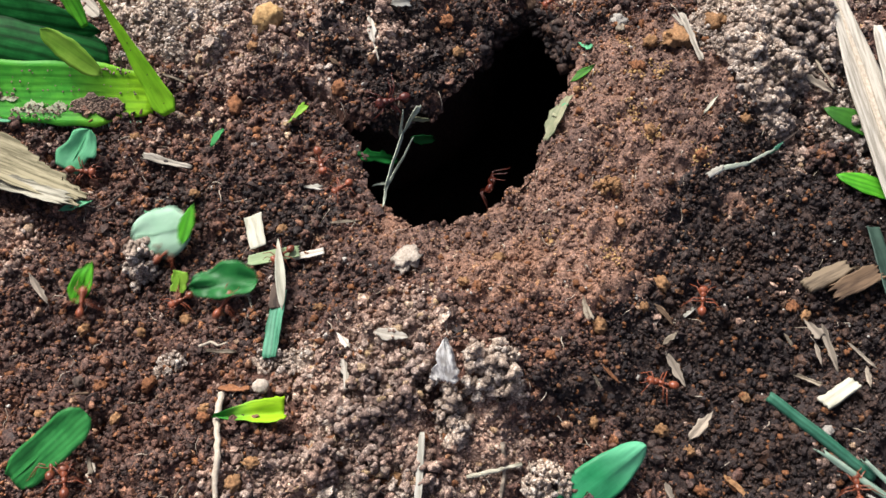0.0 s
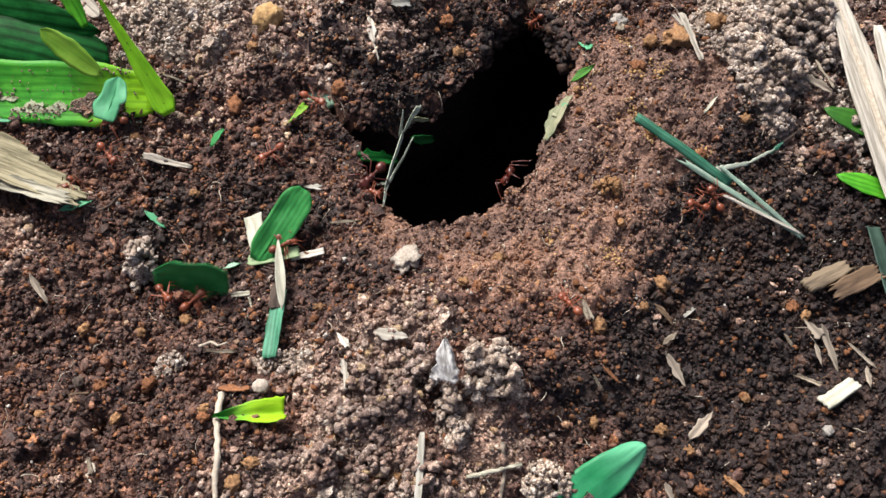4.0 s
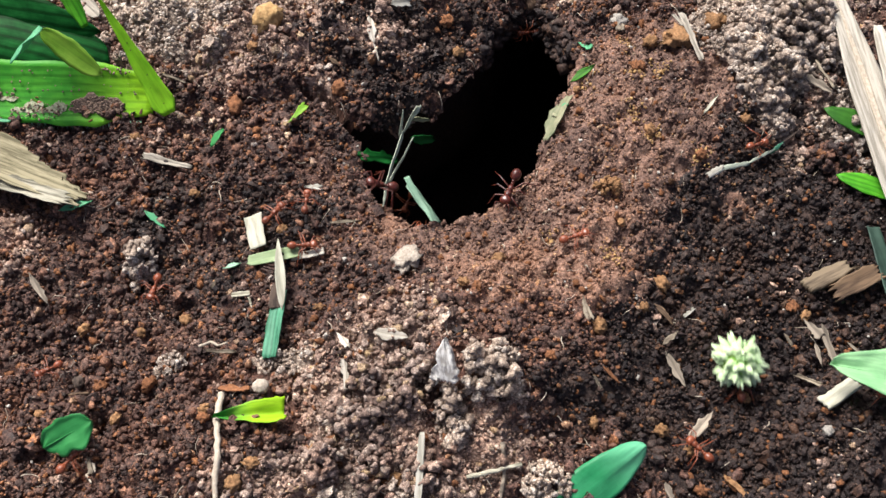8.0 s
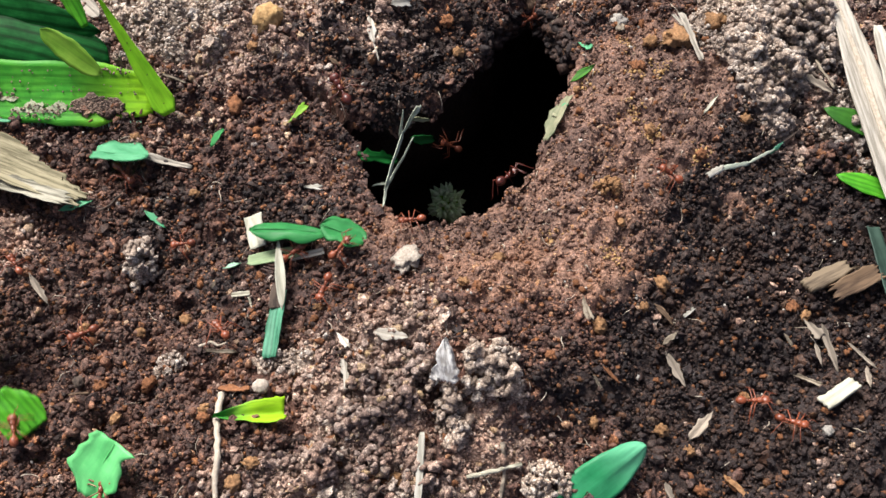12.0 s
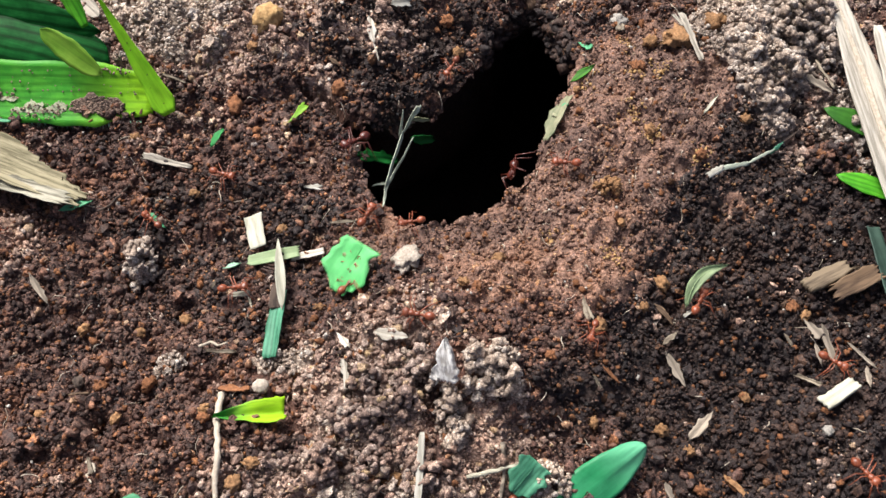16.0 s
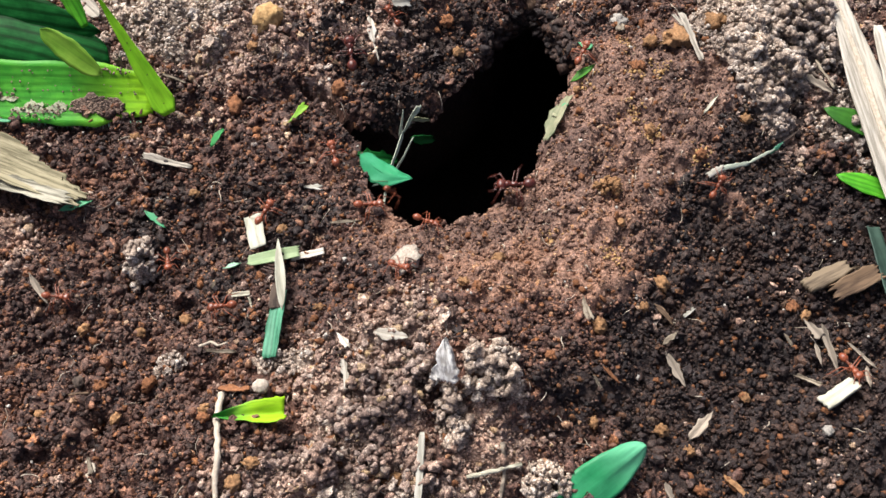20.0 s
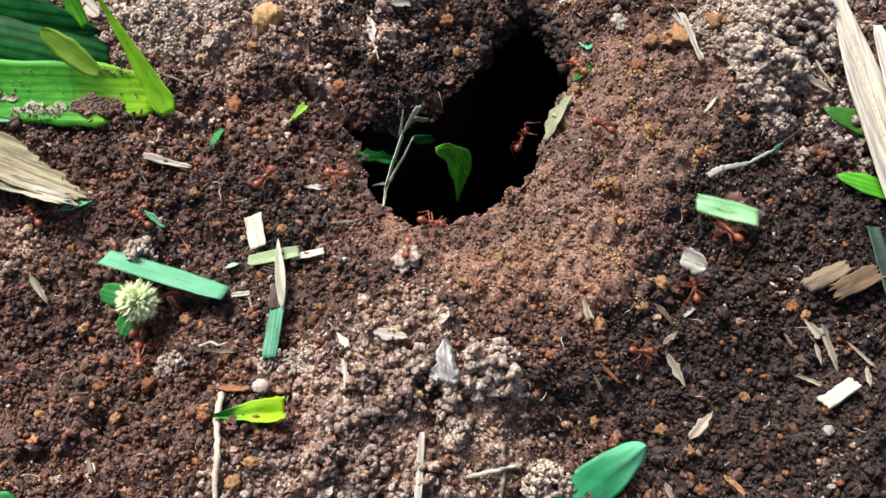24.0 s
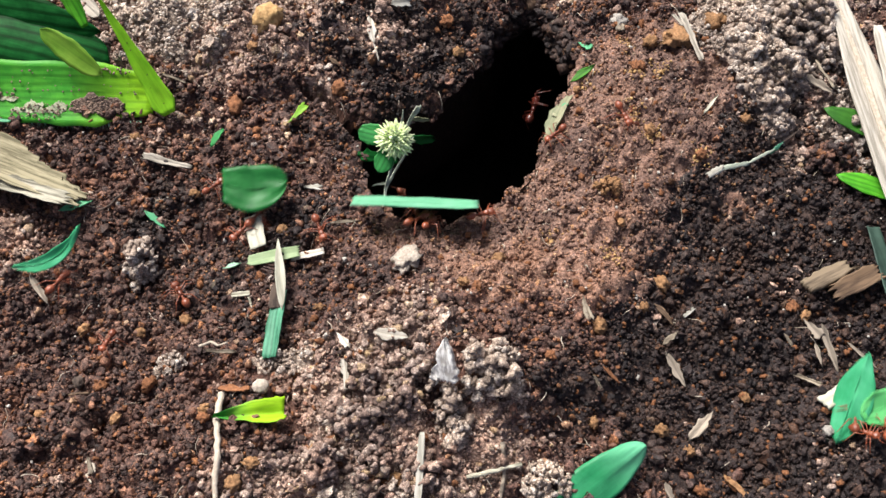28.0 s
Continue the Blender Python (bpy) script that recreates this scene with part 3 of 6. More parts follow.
def greyness(x, y):
    z = np.zeros_like(x)
    for cx, cy, rx, ry in GREYS:
        z = np.maximum(z, 1.15 - np.hypot((x - cx) / rx, (y - cy) / ry))
    return np.where(z > 0.05, z + 0.9 * soft_noise(x, y, 6, 13), 0)


DRYS = ((-16, -44, 24, 26), (8, -54, 9, 12), (-3, -25, 14, 6), (-102, 1, 8, 9), (-60, 66, 40, 20), (88, 60, 30, 26), (-26, -60, 18, 12), (-2, -66, 20, 14))


def dryness(x, y):
    """The loose half-dry soil on the ridge and the banks."""
    z = np.zeros_like(x)
    for cx, cy, rx, ry in DRYS:
        z = np.maximum(z, np.exp(-((x - cx) / rx) ** 2 - ((y - cy) / ry) ** 2))
    return z + 0.9 * soft_noise(x, y, 8, 15)


def damp_and_shade(x, y):
    """The dark damp soil on the flanks of the ridge and round the back of the hole, and a hollow darkened for its
    shade.
    """
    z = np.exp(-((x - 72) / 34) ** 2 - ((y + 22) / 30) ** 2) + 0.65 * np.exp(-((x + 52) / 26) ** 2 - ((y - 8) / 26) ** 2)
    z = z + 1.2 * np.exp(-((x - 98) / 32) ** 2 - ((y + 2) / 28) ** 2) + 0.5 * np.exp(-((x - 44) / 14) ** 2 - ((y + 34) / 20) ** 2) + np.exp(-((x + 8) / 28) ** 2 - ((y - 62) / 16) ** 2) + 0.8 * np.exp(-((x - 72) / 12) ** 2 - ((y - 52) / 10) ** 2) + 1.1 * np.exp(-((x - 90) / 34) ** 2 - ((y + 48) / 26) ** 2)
    # shade of the small hollow on the right, painted as blackish soil
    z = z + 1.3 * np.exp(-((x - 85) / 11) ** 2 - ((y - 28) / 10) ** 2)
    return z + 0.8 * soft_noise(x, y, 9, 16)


# the bed of the ground takes the kind of soil that lies there
for bed in BEDS[1:]:
    soil_sheet.data.materials.append(bed)
kept = quads[mid + ragged_rim < 0.2]
fx, fy = gx.ravel()[kept].mean(1), gy.ravel()[kept].mean(1)
kind = np.select([greyness(fx, fy) > 0.42, redness(fx, fy) > 0.5, dryness(fx, fy) > 0.5, damp_and_shade(fx, fy) > 0.45], [4, 1, 2, 3], 0)
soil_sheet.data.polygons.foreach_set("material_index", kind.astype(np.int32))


def lay_singly(mask, places, sizes, shape, mat, seed, most=60):
    """The largest clods of a kind become pieces of their own, children of the ground; returns the rest of the mask."""
    rs = np.random.RandomState(seed + 70)
    idx = np.nonzero(mask & (np.abs(places[:, 0]) < 100) & (places[:, 1] < 85) & (places[:, 1] > -62))[0]
    idx = idx[np.argsort(-sizes[idx])][:most]
    meshes = []
    for tv, tf in grains(seed, "lump" if shape == "clod" else shape, 14):
        me = bpy.data.meshes.new("soil_clod")
        me.from_pydata((tv * MM).tolist(), [], tf.tolist())
        me.materials.append(mat)
        meshes.append(me)
    for n, i in enumerate(idx):
        ob = new("soil_clod", meshes[n % len(meshes)])
        ob.parent = soil_sheet
        x, y, z = places[i]
        turn = Euler(rs.uniform(0, math.tau, 3)).to_matrix().to_4x4()
        ob.matrix_basis = Matrix.Translation(Vector((x, y, z + sizes[i] * 0.46)) * MM) @ turn @ Matrix.Scale(sizes[i], 4)
    rest = mask.copy()
    rest[idx] = False
    return rest


# name, count of places, size in millimetres and its spread, limits, form
SIZES = (("dust", 62000, 0.27, 0.35, 0.12, 0.5, "dust"), ("crumbs", 28000, 0.46, 0.18, 0.34, 0.6, "crumb"), ("grains", 11500, 0.66, 0.2, 0.5, 0.95, "grain"), ("clods", 4400, 1.0, 0.28, 0.75, 1.9, "clod"))
KINDS = (("reddish_soil", soil_red, "reddish brown %s of soil round the hole"), ("dry_grey_soil", soil_grey, "dry pale grey %s of soil"),
         ("half_dry_soil", soil_dry, "light brown half-dry %s of soil"), ("damp_soil", soil_damp_shade, "blackish brown damp %s of soil"),
         ("brown_soil", soil, "dark brown %s of soil"))
for turn, (size_name, count, size, spread, least, most, form) in enumerate(SIZES):
    x, y, rs = field(count, 21 + turn)
    s = np.clip(size * np.exp(rs.normal(0, spread, len(x))), least, most)
    red, grey, loose, damp = (f(x, y) + rs.uniform(-0.25, 0.25, len(x)) for f in (redness, greyness, dryness, damp_and_shade))
    dry = grey > 0.42
    rust = ~dry & (red > 0.5)
    half = ~dry & ~rust & (loose > 0.5)
    damp_shade = ~dry & ~rust & ~half & (damp > 0.45)
    z = surface(x, y) + np.clip(grey, 0, 1) * 0.9 * dry
    if form == "dust":
        z = z + rs.uniform(-0.1, 0.7, len(x))
    if form == "clod":
        s = np.where(rust, s * 0.62, s)
    if form == "grain":
        s = np.where(rust, s * 0.8, s)
    places = np.stack([x, y, z], -1)
    for k, (mask, (name, mat, label)) in enumerate(zip((rust, dry, half, damp_shade, ~(rust | dry | half | damp_shade)), KINDS)):
        shape = "cluster" if name == "dry_grey_soil" and form in ("grain", "clod") else form
        if form == "clod":
            mask = lay_singly(mask, places, s, shape, mat, 31 + turn * 5 + k)
        scatter(name + "_" + size_name, places[mask], s[mask] * (1.35 if shape == "cluster" and form == "grain" else 1.15 if shape == "cluster" else 1.0), mat,
                label % {"dust": "specks", "crumbs": "small crumbs", "grains": "crumbs", "clods": "clods"}[size_name], 31 + turn * 5 + k, shape, 0.25 if form == "dust" else 0.27)


# root hairs and fibres in the soil, uncountable
def fibres(count, seed):
    x, y, rs = field(count, seed)
    bm = bmesh.new()
    for cx, cy in zip(x, y):
        a, long = rs.uniform(0, math.tau), rs.uniform(1.2, 5.0)
        r, pts = rs.uniform(0.05, 0.13), []
        for k in range(5):
            z = float(surface(np.array(cx), np.array(cy))) + 0.9 + 0.5 * math.sin(k * 1.3 + a)
            pts.append((cx, cy, z))
            a += rs.uniform(-0.6, 0.6)
            cx, cy = cx + math.cos(a) * long / 4, cy + math.sin(a) * long / 4
        tube(bm, pts, [r, r, r, r * 0.8, r * 0.5], 4)
    ob = finish("root_fibres", bm, root_mat)
    return tagged(ob, "fine pale root fibres among the soil crumbs", "roots", kind="stuff")


fibres(420, 51)
x, y, rs = field(380, 52)
scatter("pale_grit", np.stack([x, y, surface(x, y) + 0.5], -1), np.exp(rs.normal(-1.25, 0.35, len(x))), pale_grit, "tiny pale grains of grit in the soil", 53, "grain")
x, y, rs = field(2100, 54)
scatter("orange_grit", np.stack([x, y, surface(x, y) + 0.4], -1), np.exp(rs.normal(-0.8, 0.3, len(x))), rust_mat, "small rust-orange grains in the soil", 55)


# ---- things that lie still
COUNT = [0]


def blade(name, label, category, p, q, width, shape, mat, group="", parent=None, roll=0.0, rough=0.1, lift=0.4, **how):
    """A flat piece of leaf, straw or bark laid from p to q."""
    COUNT[0] += 1
    m, length = between(p, q, roll)
    bm = bmesh.new()
    how.setdefault("wobble", 0.3)
    sheet(bm, length, width, ragged(COUNT[0], SHAPES[shape], rough), seed=COUNT[0], **how)
    bmesh.ops.recalc_face_normals(bm, faces=bm.faces)
    ob = finish(name, bm, mat, parent, label if parent else "")
    a, b = spot(p) / MM, spot(q) / MM
    gaps = sorted(height(*a.lerp(b, k / 8).xy) - a.lerp(b, k / 8).z for k in range(9))
    ob.matrix_world = Matrix.Translation((0, 0, (lift + max(0.0, gaps[6])) * MM)) @ m
    return ob if parent else tagged(ob, label, category, group)


def twig(name, label, category, points, radius, mat, group="", sides=7, lift=0.3, tip=0.5, parent=None):
    """A thin bent rod over the soil through the given places."""
    COUNT[0] += 1
    o = spot(points[0])
    line, radii, n = [], [], 5
    pts = [spot(p, lift) / MM for p in points]
    rnd = random.Random(COUNT[0])
    for i in range(len(pts) - 1):
        for k in range(n if i < len(pts) - 2 else n + 1):
            c = pts[i].lerp(pts[i + 1], k / n) + Vector([rnd.uniform(-0.25, 0.25) * radius for _ in range(3)])
            line.append(c - o / MM)
    for i in range(len(line)):
        radii.append(radius * (1 - (1 - tip) * i / (len(line) - 1)) * rnd.uniform(0.85, 1.15))
    bm = bmesh.new()
    tube(bm, line, radii, sides)
    ob = finish(name, bm, mat, parent, label if parent else "")
    ob.matrix_world = Matrix.Translation(o)
    return ob if parent else tagged(ob, label, category, group)


def stone(p, size, mat, label, name="pebble", flat=0.75, group="pebbles in the soil", rough=0.45):
    """A small stone or clod pressed into the soil."""
    COUNT[0] += 1
    rnd = random.Random(COUNT[0])
    bm = bmesh.new()
    r = size / 2
    lump(bm, (0, 0, 0), (r * rnd.uniform(0.9, 1.15), r * rnd.uniform(0.8, 1.0), r * flat), rough, COUNT[0], 3, 2.6)
    ob = finish(name, bm, mat)
    ob.matrix_world = lying(p, rnd.uniform(0, 360), r * flat * 0.45)
    return tagged(ob, label, "pebble", group)


def clump(name, label, p, spread, pieces, size, mat, seed=1):
    """A heap of dry grains stuck together, too fine to pick apart."""
    rs = np.random.RandomState(seed)
    pieces = int(pieces * 0.95)
    a, d = rs.uniform(0, math.tau, pieces), np.sqrt(rs.rand(pieces))
    x, y = p[0] + np.cos(a) * d * spread[0], p[1] + np.sin(a) * d * spread[1]
    z = ground(x, y) + spread[2] * (1 - d * d) * rs.uniform(0.1, 1.0, pieces)
    ob = scatter(name, np.stack([x, y, z], -1), size * rs.uniform(0.55, 1.15, pieces), mat, label, seed + 200, "cluster")
    return tagged(ob, label, "soil clump")


def empty(name, label, category, p, group=""):
    ob = new(name)
    ob.empty_display_size = 0.002
    ob.matrix_world = Matrix.Translation(spot(p))
    return tagged(ob, label, category, group)


def under(parent, child):
    """Hangs a placed child under a placed parent without moving it."""
    m = child.matrix_world.copy()
    child.parent = parent
    child.matrix_parent_inverse = Matrix()
    child.matrix_basis = parent.matrix_basis.inverted() @ m
    return child


# the green plant at the edge of the bare soil
plant = empty("grass_plant", "bright green broad-bladed grass plant with dirt on its leaves", "plant", (-109.8, 46.8))
def plant_leaf(p, q, width, shape, mat, label, **how):
    ob = blade("leaf", "", "", p, q, width, shape, mat, parent=None, **how)
    for key in ("label", "category"):
        if key in ob:
            del ob[key]
    tagged(under(plant, ob), label)
    return ob


plant_leaf((-123.6, 44.3, 3), (-75.2, 45.7, 2), 17.2, "broad", leaf_two, "bright green blade smeared with dry mud", curl=35, roll=18, nx=24, ny=10)
broad = plant.children[0]
rs = np.random.RandomState(5)
mud = bmesh.new()
for cx, cy, rx, ry, count in ((10.2, -3.4, 6.8, 2.3, 620), (-4.5, -5.4, 7.5, 2.2, 90), (-13, -1.5, 4, 1.0, 40), (13, 5.5, 6, 1.0, 40), (3, 1, 18, 6, 60)):
    for k in range(count):
        a, d = rs.uniform(0, math.tau), math.sqrt(rs.rand())
        mx, my, r = cx + math.cos(a) * d * rx, cy + math.sin(a) * d * ry, rs.uniform(0.1, 0.36)
        lump(mud, (mx, my, rs.uniform(0.3, 0.62) + my * my * 0.02), (r, r, r * 0.7), 0.9, k, 1)
for cx, cy, long, wide, seed, skin in ((10.5, -3.2, 13, 4.4, 3, mud_mat), (7.0, -4.6, 8, 3.0, 5, mud_mat), (-2.0, -5.6, 7, 2.4, 4, smear_mat), (-5.6, -3.6, 5, 1.9, 6, smear_mat), (-8.4, -5.2, 6, 1.7, 7, smear_mat), (0.6, -4.0, 4, 2.2, 8, smear_mat), (-12.4, -2.2, 5, 1.1, 10, smear_mat), (-4.0, -6.6, 6, 1.2, 11, smear_mat), (3.4, -6.4, 5, 1.2, 12, smear_mat)):
    crust = bmesh.new()
    sheet(crust, long, wide, ragged(seed, oval, 0.55, 9), nx=40, ny=10, thick=0.16, wobble=0.3, seed=seed)
    ob = part("mud_crust", crust, skin, broad, "thin crust of dry mud")
    ob.location = (cx * MM, cy * MM, 0.5 * MM)
speckle = part("dried_mud", mud, mud_mat, broad, "dried grey-brown mud stuck to the blade")
speckle["kind"] = "stuff"
hairs = bmesh.new()
for k in range(70):
    mx = -20 + k * 0.6 + rs.uniform(-0.3, 0.3)
    tube(hairs, [(mx, -7.2, 1.0), (mx + rs.uniform(-0.3, 0.6), -8.4, 0.9), (mx + rs.uniform(-0.6, 1.0), -9.4, 0.5)], [0.06, 0.05, 0.02], 4)
part("hair_fringe", hairs, leaf_pale, broad, "fine pale hairs on the blade's edge")["kind"] = "stuff"
plant_leaf((-70.5, 41.0, 0.6), (-85.6, 59.6, 18), 6.8, "spike", leaf_yellow, "lime green upright blade flecked with dirt", fold=10, roll=-6, bend=-8, nx=24, ny=8)
upright = plant.children[1]
dots = bmesh.new()
for k in range(34):
    lump(dots, (rs.uniform(-16, 6), rs.uniform(-2.2, 2.2), 0.35), (rs.uniform(0.12, 0.3), rs.uniform(0.12, 0.25), 0.12), 0.8, k, 1)
part("dirt_fleck", dots, soil_damp_shade, upright, "dark flecks of soil stuck to the blade")["kind"] = "stuff"

blade("dry_leaf", "pale tan dry leaf under the grass plant", "dry leaf", (-104.5, 82.6, 1), (-92.1, 68.5, 1), 5.2, "oval", straw_pale, curl=30, lift=0.6)
plant_leaf((-136.1, 61.9, 12), (-86.6, 52.6, 3), 21.5, "oval", leaf_dark, "dark green hairy leaf", curl=70, bend=25, roll=20, nx=24, ny=12)
plant_leaf((-124.0, 64.5, 12), (-89.6, 59.7, 4), 14.0, "lance", leaf_dark, "dark green leaf", curl=50, bend=25, roll=30, nx=20, ny=10)
plant_leaf((-101.2, 54.6, 14), (-86.6, 46.4, 7), 6.2, "oval", leaf_lime, "small bright green leaf tip", curl=40)
plant_leaf((-95.9, 65.2, 16), (-91.1, 57.6, 10), 7.7, "taper", leaf_bright, "bright green blade", curl=40)
plant_leaf((-117.7, 35.9, 1), (-109.7, 36.1, 1), 2.3, "taper", leaf_teal, "blue-green blade tip")

# dry plant waste
blade("dry_leaf_sheath", "grey-green torn dry leaf sheath lying on soil", "dry leaf", (-120.1, 27.6, 1), (-87.3, 14.2, 1), 13.9, "sheath", sheath_mat, curl=45, rough=0.12, nx=66, ny=26, roll=-10, lift=1.5, torn=3)
blade("dry_leaf_sheath", "bleached torn strip of dry leaf sheath", "dry leaf", (-113.8, 18.3, 2), (-90.0, 11.1, 2), 5.1, "cut", straw_mat, curl=40, rough=0.15, nx=40, ny=14, lift=2.2, torn=3)
straw_blade = blade("dry_straw_blade", "long bleached dry straw blade with ochre midrib", "straw", (113.1, -11.8, 2), (102.1, 90.0, 8), 11.9, "spear", straw_white, curl=25, rough=0.04, nx=34, ny=14, lift=2)
rib_line = bmesh.new()
sheet(rib_line, 78, 1.9, ragged(9, spear, 0.15), nx=34, ny=4, thick=0.3, curl=60, seed=9)
part("midrib", rib_line, root_mat, straw_blade, "ochre-brown midrib of the straw").location = (2 * MM, 0.4 * MM, 0.35 * MM)
blade("dry_straw_blade", "thin bleached dry straw blade", "straw", (111.6, 59.2, 6), (112.8, 20.5, 3), 3.8, "strap", straw_white, curl=40, lift=3)
blade("green_blade_tip", "dull green grass blade under dry straw", "grass blade", (95.4, 37.0, 2.5), (114.6, 26.4, 3), 5.6, "lance", leaf_shade, curl=40, lift=0.8)
blade("green_blade_tip", "bright green grass blade with hairy edge", "grass blade", (96.0, 19.1, 1), (117.1, 10.7, 1), 5.2, "lance", leaf_bright, curl=30, roll=10, lift=1.4)
curled = empty("curled_dry_leaf", "thin curled pale green leaf strip on soil", "leaf piece", (76.7, 24.0))
for a, b, wide, mat, bent in (((64.0, 17.4, 0.6), (67.6, 19.1, 0.9), 1.7, white_mat, 8), ((66.6, 18.6, 0.9), (75.2, 22.3, 1.5), 1.3, sage_mat, 12), ((74.6, 22.0, 1.5), (83.4, 27.9, 2), 0.9, sage_mat, 10), ((81.6, 26.6, 2.1), (85.0, 29.3, 2), 1.0, leaf_reed, 8), ((84.2, 28.6, 2), (90.2, 33.2, 1), 0.5, dark_wood, 10)):
    ob = blade("strip", "", "", a, b, wide, "lance" if wide < 1.2 else "cut", mat, curl=60, bend=bent, rough=0.25, lift=0.9, nx=14, torn=0.8)
    for key in ("label", "category"):
        if key in ob:
            del ob[key]
    under(curled, ob)
blade("wood_chip", "pale tan splintered wood chip", "wood chip", (85.0, -9.4, 1), (95.5, -4.2, 1.5), 4.6, "cut", chip_mat, rough=0.12, thick=1.2, curl=20, lift=1, torn=2.5, ny=12, nx=20)
blade("wood_chip", "brown splintered wood chip", "wood chip", (90.3, -11.6, 1), (101.2, -6.4, 2), 4.8, "cut", wood_mat, rough=0.12, thick=1.2, curl=20, lift=1.3, torn=2.5, ny=12, nx=20)
blade("dark_leaf_strip", "dark grey-green withered leaf strip", "leaf", (102.8, 5.6, 1), (104.2, -22.8, 2), 4.5, "cut", leaf_grey, curl=50, lift=1.5, rough=0.2, nx=24)
blade("pale_chip", "white pith chip on soil", "chip", (83.9, -37.4), (91.9, -32.4), 3.9, "square", chalk_mat, thick=0.8, rough=0.06, lift=1.4, torn=0.6, ny=10)
blade("pale_chip", "cream cut leaf chip by the stalks", "chip", (-46.5, 10.4, 1), (-44.0, 1.2, 1), 4.7, "square", chalk_mat, rough=0.04, lift=1.0, curl=20)
blade("pale_green_strip", "pale green stalk strip lying on soil", "stalk", (-46.3, -2.3, 1), (-34.3, 0.1, 1), 3.2, "cut", leaf_wan, curl=40, lift=0.8, rough=0.06, torn=0.8, ny=10)
blade("dry_stalk", "pale yellow stalk end", "stalk", (-36.2, -1.2), (-28.3, 0.1), 1.9, "cut", straw_white, curl=60, lift=0.8)
stalk = empty("grass_stalk", "half-dry grass stalk, white above and blue-green below", "stalk", (-38.4, -13.8))
for a, b, w, mat, lab in (((-38.3, -28.7, 1), (-37.5, -11.4, 1.5), 3.9, leaf_stalk, "blue-green lower half of blade"),
                          ((-38.5, -15.8, 1.6), (-37.8, -9.2, 1.9), 3.3, dark_wood, "dark purple-brown band across blade"),
                          ((-36.6, -16.3, 2.2), (-39.2, 2.0, 2.6), 2.5, chalk_mat, "dry white upper half of blade")):
    ob = blade("blade_half", "", "", a, b, w, "lance" if mat is chalk_mat else "cut", mat, curl=50, lift=0.8, torn=0.7, ny=10, rough=0.06)
    for key in ("label", "category"):
        if key in ob:
            del ob[key]
    tagged(under(stalk, ob), lab)
blade("green_leaf", "green pointed leaf half buried in soil", "leaf", (22.0, -64.0, 1.5), (41.8, -49.8, 5), 9.6, "tip", leaf_shore, fold=12, nx=26, ny=12, lift=1.5, rough=0.03, wobble=0.5)
blade("lime_leaf_piece", "lime green folded leaf piece on soil", "leaf piece", (-48.0, -43.9, 1), (-33.4, -42.0, 2), 6.4, "wedge", leaf_folded, rough=0.12, fold=-24, lift=1.6, wobble=1.0, torn=0.6, nx=18, ny=12)
twig("white_root", "thin white root lying on soil", "root", [(-47.8, -37.0, 1), (-47.4, -44.1, 1.2), (-45.8, -51.6, 1), (-46.1, -57.0, 1), (-45.5, -62.8, 1)], 0.7, root_mat, tip=0.9)
blade("straw_bit", "flat bleached straw strip lying on soil", "straw", (-4.2, -48.1, 1.5), (-5.1, -63.8, 1.5), 1.5, "strap", white_mat, curl=60, nx=20, lift=1.2, rough=0.15)
twig("straw_bit", "thin straw stem lying on soil", "straw", [(4.8, -56.2, 0.8), (11.1, -54.7, 1), (16.1, -53.8, 0.8)], 0.5, straw_mat, tip=0.9)
twig("straw_bit", "thin brown straw stem on soil", "straw", [(12.1, -49.8), (12.6, -54.2), (11.8, -60.3)], 0.5, straw_grey, tip=0.8)
